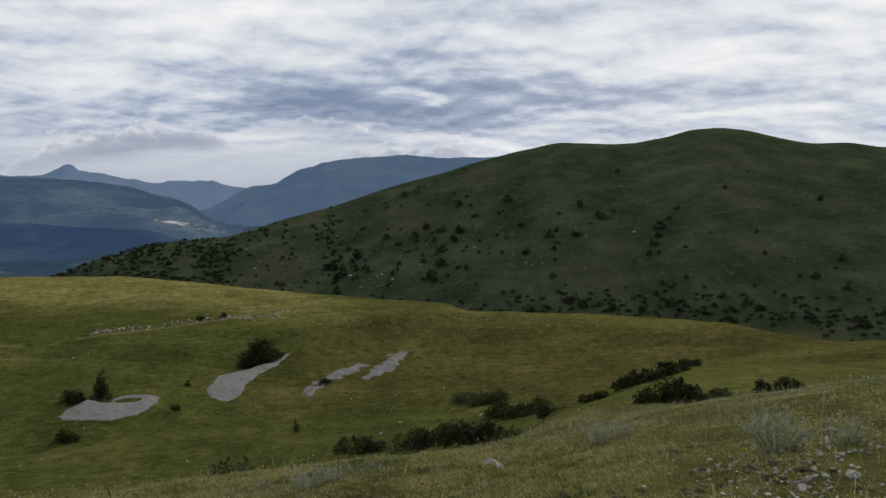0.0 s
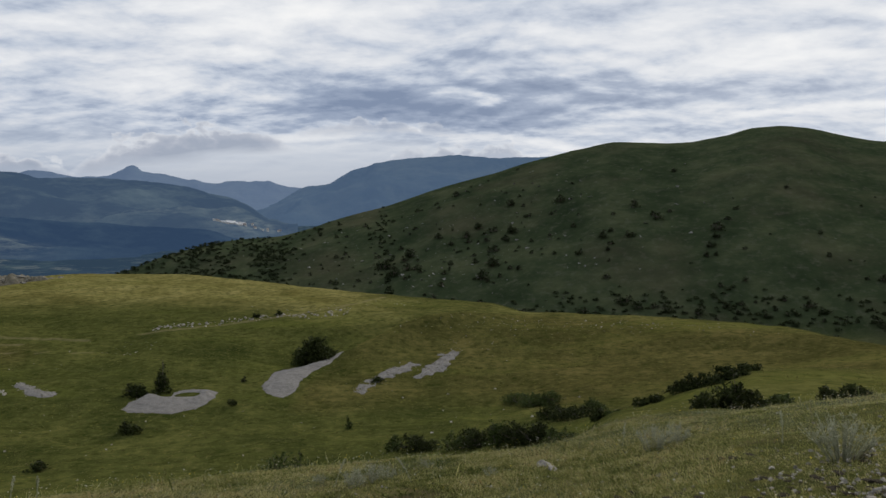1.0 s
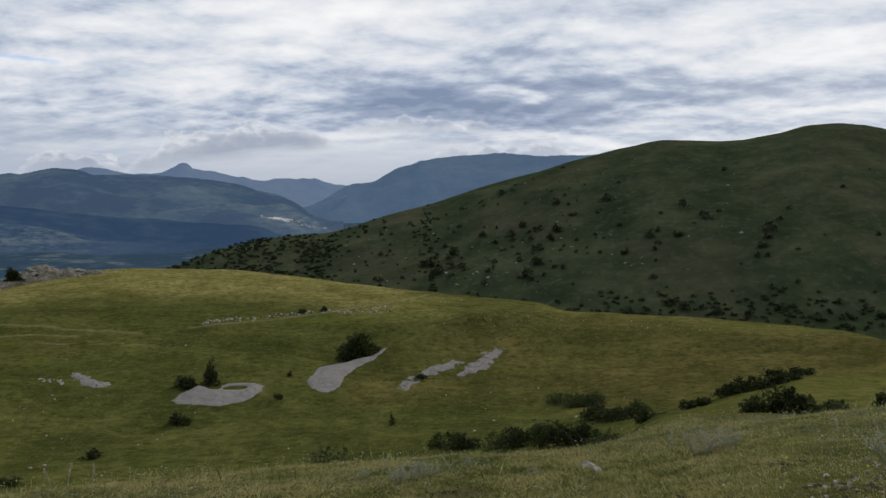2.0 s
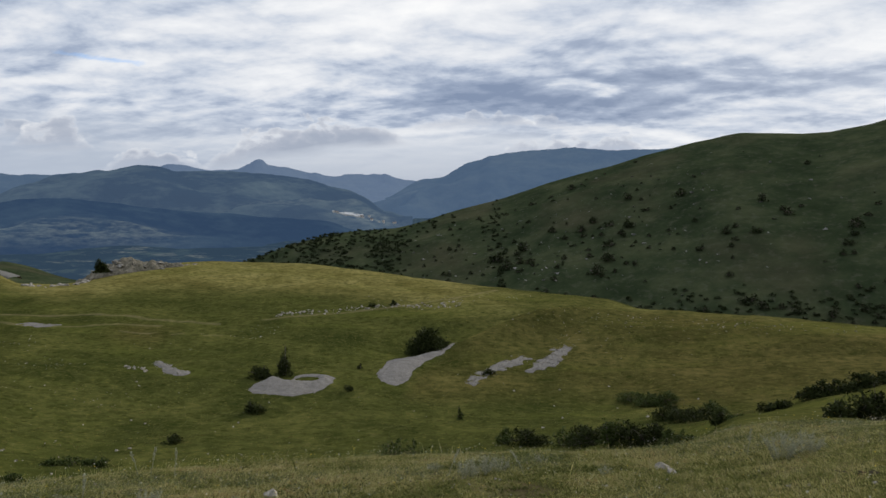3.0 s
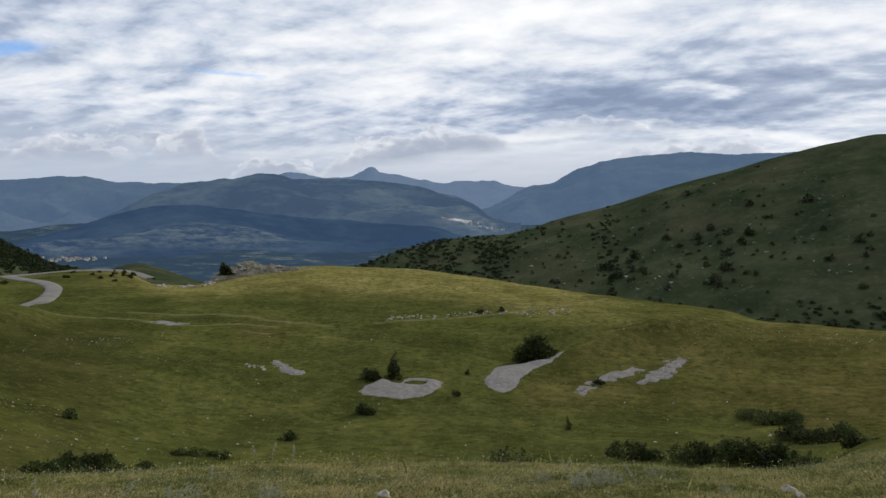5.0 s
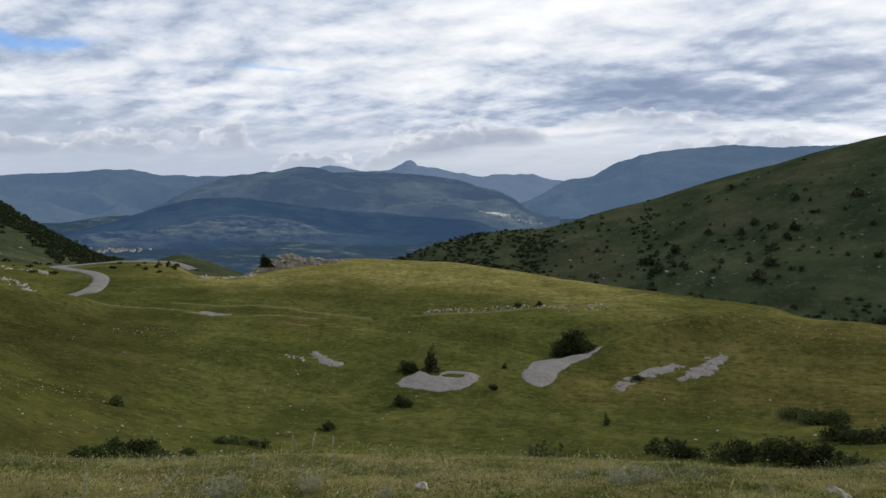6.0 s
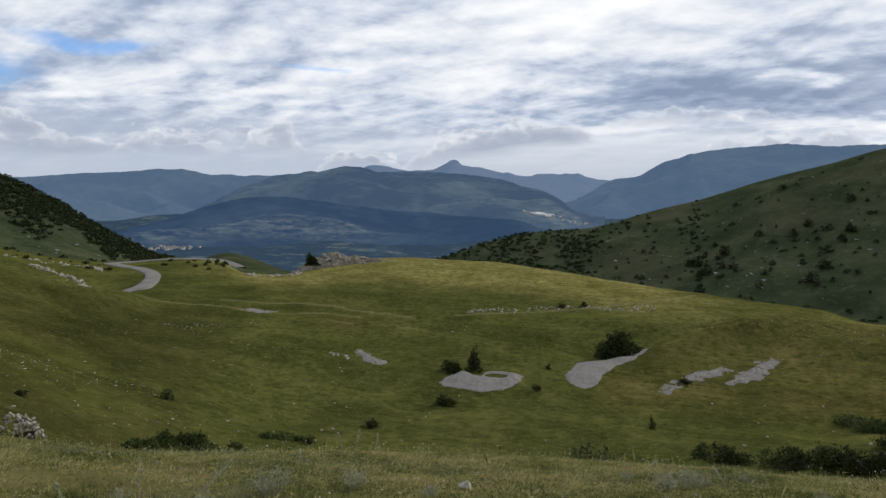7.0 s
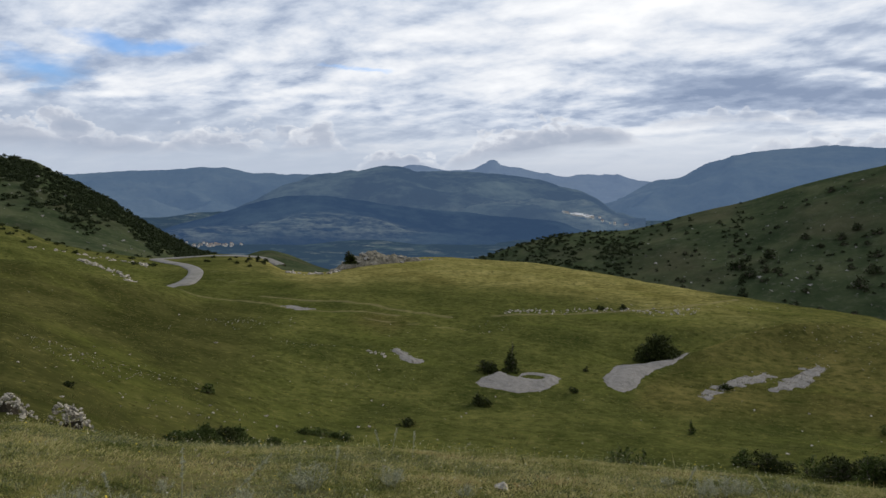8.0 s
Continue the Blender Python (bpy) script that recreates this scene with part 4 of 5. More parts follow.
def ribbon(name, pts, width, lift, skirt, material):
    """A made road: a crowned strip on its own low bank."""
    p = [np.array([-r * math.sin(radians(b)), r * math.cos(radians(b))]) for b, r in pts]
    fine = []
    for i in range(len(p) - 1):
        a, b, c, d = p[max(i - 1, 0)], p[i], p[i + 1], p[min(i + 2, len(p) - 1)]
        for t in np.arange(0, 1, 0.05):
            fine.append(0.5 * (2 * b + (c - a) * t + (2 * a - 5 * b + 4 * c - d) * t * t + (3 * b - a - 3 * c + d) * t ** 3))
    fine = np.array(fine + [p[-1]])
    tang = np.gradient(fine, axis=0)
    tang /= np.linalg.norm(tang, axis=1, keepdims=True)
    nrm = np.stack([-tang[:, 1], tang[:, 0]], -1)
    z = np.max([height(*bearing(*(fine + nrm * o).T)) for o in (-width / 2, 0, width / 2)], axis=0)
    z = np.convolve(np.pad(z, 12, mode="edge"), np.ones(25) / 25, mode="valid") + lift
    prof = [(-0.62, -skirt), (-0.52, -0.05), (-0.5, 0.0), (-0.25, 0.04), (0, 0.06), (0.25, 0.04), (0.5, 0.0), (0.52, -0.05), (0.62, -skirt)]
    verts, faces = [], []
    for i in range(len(fine)):
        for o, dz in prof:
            q = fine[i] + nrm[i] * o * width
            verts.append((q[0], q[1], z[i] + dz))
    m = len(prof)
    for i in range(len(fine) - 1):
        for k in range(m - 1):
            faces.append((i * m + k, i * m + k + 1, (i + 1) * m + k + 1, (i + 1) * m + k))
    return new(name, mesh_of(name, verts, faces, material))


tagged(ribbon("road", [(44.0, 177), (45.5, 184.5), (47.5, 188), (50, 190), (52, 190.5), (53.0, 187), (53.0, 181.3), (52.2, 171.2), (51.0, 160), (50.3, 147.7), (50.5, 134.7), (51.2, 126), (52.6, 122), (54.8, 123), (58, 126)],
              2.6, 0.10, 0.7, ASPHALT), "pale worn asphalt mountain road in a tight bend", "road", kind="structure")


# ---------------------------------------------------------------- rocks
def outcrop():
    """Broken layered rock that breaks through the turf on the meadow's rim."""
    ob = thing("rock_outcrop", "brown and grey broken rock outcrop on the meadow rim", "rock")
    c = spot(37.1, 165.5)
    xs, ys = np.meshgrid(np.linspace(-12, 16, 150), np.linspace(-7, 7, 80), indexing="ij")
    side = Vector((math.cos(radians(37.6)), math.sin(radians(37.6)), 0))
    deep = Vector((-math.sin(radians(37.6)), math.cos(radians(37.6)), 0))
    X, Y = c.x + xs * side.x + ys * deep.x, c.y + xs * side.y + ys * deep.y
    B, R = bearing(X, Y)
    n = fbm(X * 0.5, Y * 0.5, 4, 71)
    dome = np.clip(smooth(-12, -2.5, xs) * (1 - 0.92 * smooth(-1, 14, xs)) + 0.35 * fbm(X * 0.3, Y * 0.3, 3, 77) - np.where(ys < 0, (ys / 5.2) ** 2, (ys / 6) ** 2) - 0.05, -0.4, 1.1)
    z = height(B, R) - 0.3 + 2.7 * dome
    step = 0.6
    layered = np.floor(z / step + n * 2.0) * step + step * smooth(0.2, 0.9, np.mod(z / step + n * 2.0, 1.0)) - n * 2.0 * step
    z = z * 0.6 + layered * 0.4 + 1.0 * fbm(X * 0.9, Y * 0.9, 5, 75) * smooth(-0.1, 0.15, dome)
    nx, ny = xs.shape
    i = np.arange(nx - 1)[:, None] * ny + np.arange(ny - 1)[None, :]
    f = np.stack([i, i + ny, i + ny + 1, i + 1], -1).reshape(-1, 4)
    part("rock_face", mesh_of("rock_face", np.stack([X, Y, z], -1).reshape(-1, 3), f, BROWNROCK, flat=True), ob)
    rq = random.Random(61)
    for k in range(26):
        x, y = rq.uniform(-10, 9), rq.uniform(-4.5, 0.5)
        q = c + side * x + deep * y
        bb, rr = bearing(np.array([q.x]), np.array([q.y]))
        lift = 2.4 * float(smooth(-12, -2.5, x) * (1 - 0.92 * smooth(-1, 14, x))) - (y / 5.2) ** 2 * 2.4
        s = rq.uniform(0.35, 1.0)
        boulder = part("boulder", rock_mesh("boulder", 700 + k, (s * 1.3, s, s * 0.75), 2, 0.25, HILLSTONE if k % 3 else BROWNROCK), ob)
        boulder.matrix_basis = pose(q.x, q.y, float(height(bb, rr)[0]) + max(lift, 0.0) - 0.1, rq.uniform(-20, 20), rq.uniform(-20, 20), rq.uniform(0, 360))
    return ob


outcrop()
EARTH = mat_plain("dark crumbled earth", (0.022, 0.018, 0.012), (0.060, 0.050, 0.034), 9.0, 1.0, 0.02)
STONES = [rock_mesh("stone", 100 + k, (1, 0.75 + 0.05 * k, 0.5 + 0.04 * k), 2, 0.2) for k in range(6)]


def stone(b, r, size, label, k=0, turn=0.0, group="", name="stone", tilt=0.0, parent=None):
    p = spot(b, r)
    ob = new(name, STONES[k % 6])
    ob.matrix_basis = pose(p.x, p.y, p.z + size * 0.12, tilt, tilt * 0.6, turn) @ Matrix.Diagonal((size * 1.2, size * 1.2, size * 1.1, 1))
    if parent:
        ob.parent = parent
        return ob
    return tagged(ob, label, "stone", group)


def heap(b, r, wide, tall, count, seed, label):
    """A pile of field stones, large ones below, with open gaps between them."""
    rq = random.Random(seed)
    ob = thing("stone_heap", label, "stones")
    base = spot(b, r)
    core = part("core_stone", rock_mesh("core_stone", seed, (wide * 0.36, wide * 0.28, tall * 0.70), 3, 0.3, EARTH), ob, "dark earth and stone core")
    core.matrix_basis = pose(base.x, base.y, base.z + tall * 0.02)
    for k in range(count):
        a, q = rq.uniform(0, 2 * math.pi), math.sqrt(rq.random())
        s = rq.choice((0.035, 0.045, 0.055, 0.07, 0.085)) * wide
        edge = 1 + 0.22 * math.sin(a * 2 + seed) + 0.12 * math.sin(a * 5 + seed * 2)
        x, y = base.x + math.cos(a) * q * wide * 0.48 * edge, base.y + math.sin(a) * q * wide * 0.40 * edge
        bb, rr = bearing(x, y)
        z = float(height(np.array([bb]), np.array([rr]))[0]) + tall * max(0.0, 1 - q * q) ** 0.8 * rq.uniform(0.72, 1.10)
        piece = new("stone", STONES[k % 6])
        piece.parent = ob
        piece.matrix_basis = pose(x, y, z, rq.uniform(-50, 50), rq.uniform(-50, 50), rq.uniform(0, 360)) @ Matrix.Diagonal((s, s * 0.8, s * 1.2, 1))
    return ob


heap(59.15, 29.9, 1.55, 0.95, 150, 201, "heap of pale pitted limestone blocks in the grass")
heap(62.9, 29.6, 1.6, 0.60, 110, 205, "low heap of pale limestone blocks in brown turf")
for k in range(16):
    stone(60.8 + 1.6 * math.sin(k * 2.4), 29.0 + 1.3 * math.sin(k * 1.7), 0.05 + 0.03 * (k % 4), "pale limestone block beside a stone heap", k, k * 47.0, "stones beside the heaps")

rs = random.Random(5)
NEAR_STONES = [(-3.96, 10.2, 0.15), (-4.65, 9.8, 0.10), (-30.5, 6.5, 0.14), (-27.5, 6.4, 0.11), (-27.2, 6.2, 0.10), (-25.5, 6.7, 0.08), (-20.8, 7.2, 0.08), (-25.0, 6.1, 0.06),
               (27.3, 8.8, 0.11), (-29.0, 8.9, 0.13), (-19.9, 7.3, 0.06), (-21.5, 7.2, 0.06), (-29.6, 6.6, 0.06), (-28.6, 6.5, 0.07), (-27.8, 6.7, 0.07), (-22.3, 7.3, 0.07), (-24.2, 6.3, 0.05), (60.6, 6.2, 0.12), (61.8, 6.3, 0.10), (62.8, 6.1, 0.12), (59.6, 6.15, 0.09), (61.2, 6.0, 0.08), (58.8, 6.3, 0.07)]
for k, (b, r, s) in enumerate(NEAR_STONES):
    stone(b, r, s * (1.1 if k in (0, 1, 8) else 0.6), "pale grey limestone lump half sunk in stony turf", k, rs.uniform(0, 360), "stones in the foreground turf", tilt=rs.uniform(-20, 20))


def chips():
    """Limestone chips too small to pick apart, strewn thickest on the stony turf."""
    verts, faces = [], []
    shapes = [(np.array([v.co for v in me.vertices]), np.array([p.vertices[:] for p in me.polygons])) for me in STONES]
    for k in range(640):
        if k < 340:
            b, r, s = rs.gauss(-27, 4.5), rs.uniform(5.6, 8.8), rs.choice((0.012, 0.016, 0.022, 0.03, 0.04))
        else:
            b, r, s = rs.uniform(-30, 62), rs.uniform(6.2, 13.5), rs.choice((0.014, 0.018, 0.025, 0.035))
        p = spot(b, r)
        m = np.array(pose(p.x, p.y, p.z + s * 0.3, rs.uniform(-30, 30), rs.uniform(-30, 30), rs.uniform(0, 360)))
        co, tri = shapes[k % 6]
        faces.append(tri)
        verts.append((co * s) @ m[:3, :3].T + m[:3, 3])
    me = quads_mesh("limestone_chips", np.concatenate([v[f] for v, f in zip(verts, faces)]), LIMESTONE, 3)
    tagged(new("limestone_chips", me), "small pale limestone chips strewn over stony turf", "stones", kind="stuff")


chips()


def bare_earth():
    """Low dark humps of earth where the turf is torn open, beside the stones."""
    rq = random.Random(77)
    torn = [(-22.2, 7.2), (-23.5, 7.0), (-25.3, 6.6), (-14.2, 6.6), (-8.5, 6.9), (-28.0, 6.5), (-20.6, 6.6), (61.5, 6.5), (60.6, 6.25), (62.6, 6.2), (52.5, 7.6), (36.0, 6.8), (-27.0, 8.0), (-17.5, 8.6)]
    me = rock_mesh("earth_hump", 71, (1, 0.6, 0.16), 2, 0.5, EARTH)
    bm = bmesh.new()
    for b, r in torn:
        for _ in range(7):
            p = spot(b + rq.gauss(0, 1.1), r + rq.gauss(0, 0.16))
            n, s = len(bm.verts), rq.uniform(0.04, 0.11)
            bm.from_mesh(me)
            bm.verts.ensure_lookup_table()
            m = pose(p.x, p.y, p.z + 0.012, rq.uniform(-8, 8), rq.uniform(-8, 8), rq.uniform(-40, 40)) @ Matrix.Scale(s, 4)
            for v in bm.verts[n:]:
                v.co = m @ v.co
    bm.to_mesh(me)
    bm.free()
    tagged(new("bare_earth", me), "dark bare earth showing between tufts of turf", "earth", kind="stuff")


bare_earth()
stone(49.03, 76.6, 0.24, "small bright white stone on the slope", 1, 30, "stones on the meadow")
for k in range(170):
    b = rs.choice((rs.uniform(25, 63), rs.uniform(30, 60), rs.uniform(-14, 10), rs.gauss(42, 3)))
    r = rs.choice((rs.uniform(36, 95), rs.uniform(60, 100), rs.uniform(38, 60)))
    stone(b, r, rs.choice((0.04, 0.05, 0.07, 0.09, 0.14)), "pale limestone rock lying in the meadow grass", k, rs.uniform(0, 360), "stones on the meadow", tilt=rs.uniform(-15, 15))

def pebbles():
    """Patches of small pale stones in the turf, too many to count."""
    rq = np.random.default_rng(83)
    co = []
    patches = ((59.9, -11.6, 1.6, 0.3, 60), (57.3, -13.2, 1.3, 0.5, 60), (53.8, -14.2, 1.8, 0.4, 90), (46.9, -10.7, 2.0, 0.35, 110), (42.3, -12.6, 1.5, 0.25, 40), (50.0, -17.3, 3.5, 0.7, 60), (38.0, -15.3, 3.0, 0.8, 40),
               (-3.0, -10.6, 4.0, 0.35, 130), (-11.0, -10.4, 4.0, 0.3, 130), (2.0, -12.2, 1.6, 0.35, 70), (14.0, -9.3, 4.0, 0.3, 90), (27.5, -11.6, 1.0, 0.3, 30), (5.0, -10.4, 2.0, 0.3, 30), (24.0, -17.5, 8.0, 2.0, 40))
    for b0, e0, sb, se, count in patches:
        mid_r = reach(b0, e0)[1]
        b, r = b0 + rq.normal(size=count) * sb, mid_r * (1 + 0.8 * rq.normal(size=count) * se / -e0)
        p = np.stack([-r * np.sin(np.radians(b)), r * np.cos(np.radians(b)), height(b, r)], -1)
        s = rq.choice((0.03, 0.045, 0.06, 0.10), (count, 1, 1)) * (1.2 if e0 > -12 else 0.9)
        d = rq.normal(size=(count, 4, 3))
        d /= np.linalg.norm(d, axis=2, keepdims=True)
        t = p[:, None] + d * s * np.array([1.4, 1.4, 0.8]) + s * np.array([0, 0, 0.4])
        co.append(t[:, [[0, 1, 2], [0, 2, 3], [0, 3, 1], [1, 3, 2]]].reshape(-1, 3, 3))
    tagged(new("pebbles", quads_mesh("pebbles", np.concatenate(co), LIMESTONE, 3)), "patches of small pale stones in the meadow turf", "stones", kind="stuff")


pebbles()
# the tumbled row of stones across the meadow, and the rubble by the road
for label, line, count, wide, sizes in (
        ("tumbled low row of pale field stones across the meadow", [(26.3, 100.0), (23.5, 101.5), (20, 102.2), (17.2, 103.2), (14.5, 101.6), (11.5, 100.3)], 190, 1.5, (0.07, 0.1, 0.14, 0.2, 0.27)),
        ("bank of tumbled pale rocks beside the road", [(58.2, 146.2), (56.6, 141.9), (55.2, 135.8), (54.0, 129.7)], 75, 2.4, (0.2, 0.3, 0.42, 0.65)),
        ("pale rocks on the slope above the road", [(61.5, 153.6), (59.5, 157.9), (57.5, 162.6), (54.2, 165.3), (53.6, 156.2)], 55, 5.0, (0.2, 0.28, 0.4, 0.6)),
        ("loose pale stones beside a gravel heap", [(37.3, 77.8), (36.2, 77.2), (35.9, 75.9)], 22, 0.7, (0.1, 0.16, 0.24)),
        ("grey boulder rubble under the outcrop", [(43.6, 158.0), (42, 150.6), (40.3, 153.9), (39.2, 158.0)], 40, 4.0, (0.3, 0.45, 0.7))):
    row = thing("stone_row" if "row" in label else "rock_bank", label, "stones")
    for k in range(count):
        q = rs.uniform(0, len(line) - 1.001)
        i = int(q)
        (b0, r0), (b1, r1) = line[i], line[i + 1]
        b, r = b0 + (b1 - b0) * (q - i), r0 + (r1 - r0) * (q - i) + rs.gauss(0, wide * 0.5)
        stone(b, r, rs.choice(sizes), "", k, rs.uniform(0, 360), tilt=rs.uniform(-25, 25), parent=row)

# ---------------------------------------------------------------- shrubs of the meadow
MEADOW = "shrubs of the meadow"
set_down(bush(1, 4.8, 4.2, 3.3, 11000, 0.13, "dense dark green rounded shrub above a gravel tongue", lumps=16, spread=0.30), 14.3, 80.6, sink=0.1)
set_down(bush(2, 1.8, 1.6, 3.0, 1500, 0.10, "slender dark young tree behind a gravel heap", "tree", name="young_tree", lumps=9, spread=0.2), 25.8, 71.9)
set_down(bush(3, 2.3, 1.8, 1.5, 1700, 0.10, "dark green bush behind a gravel heap", group=MEADOW), 27.7, 71.0)
set_down(bush(4, 1.8, 1.6, 1.25, 900, 0.09, "small dark green bush in the grass", group=MEADOW), 28.1, 60.3)
set_down(bush(5, 0.8, 0.8, 1.0, 260, 0.08, "small dark sapling in the grass", "sapling", name="sapling", group=MEADOW, lumps=4), 20.8, 65.7)
set_down(bush(6, 0.5, 0.5, 1.2, 170, 0.08, "thin pale green sapling in the grass", "sapling", name="sapling", group=MEADOW, foliage=LEAF_OAK, lumps=4), 11.8, 55.7)
set_down(bush(7, 0.6, 0.6, 0.8, 160, 0.08, "small dark sapling in the grass", "sapling", name="sapling", group=MEADOW, lumps=4), 19.8, 73.7)
set_down(bush(8, 1.4, 1.2, 0.85, 420, 0.09, "small dark bush with a leaning side in the grass", group=MEADOW), 34.3, 51.7)
set_down(bush(9, 1.0, 1.0, 1.0, 300, 0.09, "pale green small bush on the slope", group=MEADOW, foliage=LEAF_OAK), 49.7, 55.4)
set_down(bush(10, 0.8, 0.7, 0.45, 160, 0.08, "low dark bush on the slope", group=MEADOW), 59.2, 45.4)
set_down(bush(11, 2.9, 2.9, 3.1, 1700, 0.2, "dark round bush beside the rock outcrop", group=MEADOW, lumps=9, spread=0.25), 38.6, 159.1, sink=-1.2)
for k, (b, r, w, h) in enumerate(((50.0, 40.4, 1.7, 0.9), (48.8, 41.6, 1.9, 1.2), (47.4, 42.6, 1.9, 1.1), (51.4, 38.9, 1.4, 0.7), (52.3, 38.2, 1.0, 0.5))):
    set_down(bush(20 + k, w * 1.25, w * 0.8, h, 1900, 0.075, "low spreading dark bush in the grass", group=MEADOW, foliage=LEAF if k == 1 else LEAF_OAK), b, r)
for k, (b, r, w, h) in enumerate(((41.2, 48.3, 2.2, 0.5), (42.5, 48.4, 1.6, 0.45), (39.1, 47.4, 0.9, 0.9), (39.9, 48.0, 1.2, 0.5), (44.8, 44.4, 1.2, 0.5))):
    set_down(bush(30 + k, w, w * 0.7, h, 420, 0.075, "low bright green bush in the hollow", group=MEADOW, foliage=LEAF_OAK), b, r)
RIGHT = "thickets in the hollow"
for k, (b, r, w, h, n) in enumerate((
        (8.0, 44.5, 1.5, 1.1, 900), (6.6, 43.5, 1.9, 1.4, 1300), (5.2, 43.1, 1.7, 1.2, 1100), (3.4, 41.4, 2.0, 1.5, 1500), (2.0, 39.5, 1.9, 1.8, 1700), (0.9, 38.7, 1.9, 1.7, 1700),
        (-0.5, 36.8, 1.7, 1.6, 1500), (-1.9, 36.3, 1.7, 1.6, 1500), (-3.4, 36.0, 1.7, 1.9, 1700), (-4.6, 34.6, 1.1, 0.9, 700), (-5.8, 33.4, 1.1, 0.6, 500),
        (-2.1, 62.6, 2.7, 1.7, 1900), (-3.2, 61.2, 2.8, 2.0, 2200), (-4.6, 61.4, 2.6, 1.9, 1900), (-4.7, 49.2, 2.2, 1.6, 1800), (-5.9, 47.8, 2.4, 1.8, 2000), (-7.1, 46.0, 2.3, 1.8, 1900), (-7.9, 56.0, 2.2, 1.9, 1800),
        (-8.5, 30.5, 0.9, 0.9, 700), (-9.4, 30.0, 0.8, 0.45, 400),
        (-11.7, 35.5, 1.1, 0.65, 700), (-12.6, 34.0, 0.9, 0.6, 600),
        (-14.3, 35.5, 1.3, 0.95, 1200), (-15.3, 35.0, 1.3, 1.05, 1200), (-16.3, 35.4, 1.3, 1.0, 1200), (-17.4, 36.2, 1.3, 0.9, 1100), (-18.5, 37.2, 1.2, 0.75, 900), (-19.5, 38.6, 1.0, 0.5, 600),
        (-16.4, 19.6, 0.85, 0.85, 1100), (-17.4, 20.0, 0.8, 0.95, 1200), (-18.5, 20.4, 0.75, 1.1, 1300), (-19.6, 20.6, 0.8, 0.75, 900), (-20.8, 20.8, 0.75, 0.55, 800), (-21.8, 21.0, 0.6, 0.4, 500),
        (-24.6, 20.5, 0.7, 0.5, 800), (-25.5, 20.6, 0.7, 0.5, 800), (-26.4, 21.0, 0.6, 0.45, 600))):
    set_down(bush(50 + k, w, w * 0.8, h * (0.78 if k > 10 else 0.9), n, 0.07 if r > 30 else 0.05, "dark green leafy shrub in a thicket on the grass slope", group=RIGHT, foliage=LEAF_OAK if k in (0, 3, 6, 9, 10, 11, 12, 13, 17, 19, 32, 33) else LEAF), b, r)
set_down(bush(94, 1.6, 1.2, 0.55, 500, 0.09, "low dark cushion bush on the scree", group=MEADOW), 9.3, 70.7)
set_down(bush(95, 0.85, 0.8, 0.55, 500, 0.04, "dry brownish bush at the brow of the slope", group=MEADOW, foliage=LEAF_OAK), 17.2, 15.6)
set_down(bush(96, 0.8, 0.8, 0.55, 450, 0.04, "dry brownish bush at the brow of the slope", group=MEADOW, foliage=LEAF_OAK), 15.6, 16.2)
for k, (b, r) in enumerate(((18.8, 103.2), (17.1, 103.9))):
    set_down(bush(97 + k, 1.2, 1.1, 0.8, 350, 0.1, "low dark bush beside the row of stones", group=MEADOW), b, r)
for k in range(16):
    b, r = rs.uniform(44.5, 49.5), rs.uniform(150, 184)
    set_down(bush(110 + k, rs.uniform(0.8, 1.8), 1.0, rs.uniform(0.5, 0.9), 110, 0.14, "low dark bush on the grass beside the road", group="bushes beside the road"), b, r)

# ---------------------------------------------------------------- bushes on the big hill
HILL = "bushes on the hillside"
kinds = [bush(300 + k, 1.0, 0.9, 0.75 + 0.06 * k, 300, 0.075, "dark green bush on the grassy hillside", group=HILL, lumps=8, spread=0.4, foliage=LEAF_HILL) for k in range(6)]
GULLY = [(-1.4, 291.6, 5.4), (-0.8, 286.4, 3.8), (0.1, 276.0, 4.6), (0.2, 262.8, 5.3), (0.9, 251.8, 4.6), (1.5, 268.6, 2.7), (3.6, 291.1, 4.0), (4.5, 301.4, 3.6), (4.0, 263.2, 2.6), (5.9, 269.4, 2.7),
         (7.0, 275.4, 4.2), (8.1, 272.7, 5.6), (8.9, 283.1, 7.4), (6.7, 289.6, 5.5), (11.3, 230.8, 5.9), (12.5, 244.9, 4.5), (11.9, 315.8, 2.4), (12.6, 314.3, 2.2), (15.1, 325.6, 2.3), (6.3, 323.0, 2.3),
         (0.1, 295.5, 4.0), (1.3, 303.0, 3.6), (2.3, 296.0, 3.5), (2.1, 290.5, 2.9), (-2.6, 303.0, 3.6), (-1.2, 318.6, 4.5), (-1.9, 325.6, 1.8), (-2.2, 314.6, 2.2), (3.1, 354.2, 4.0), (-5.0, 312.4, 4.9)]
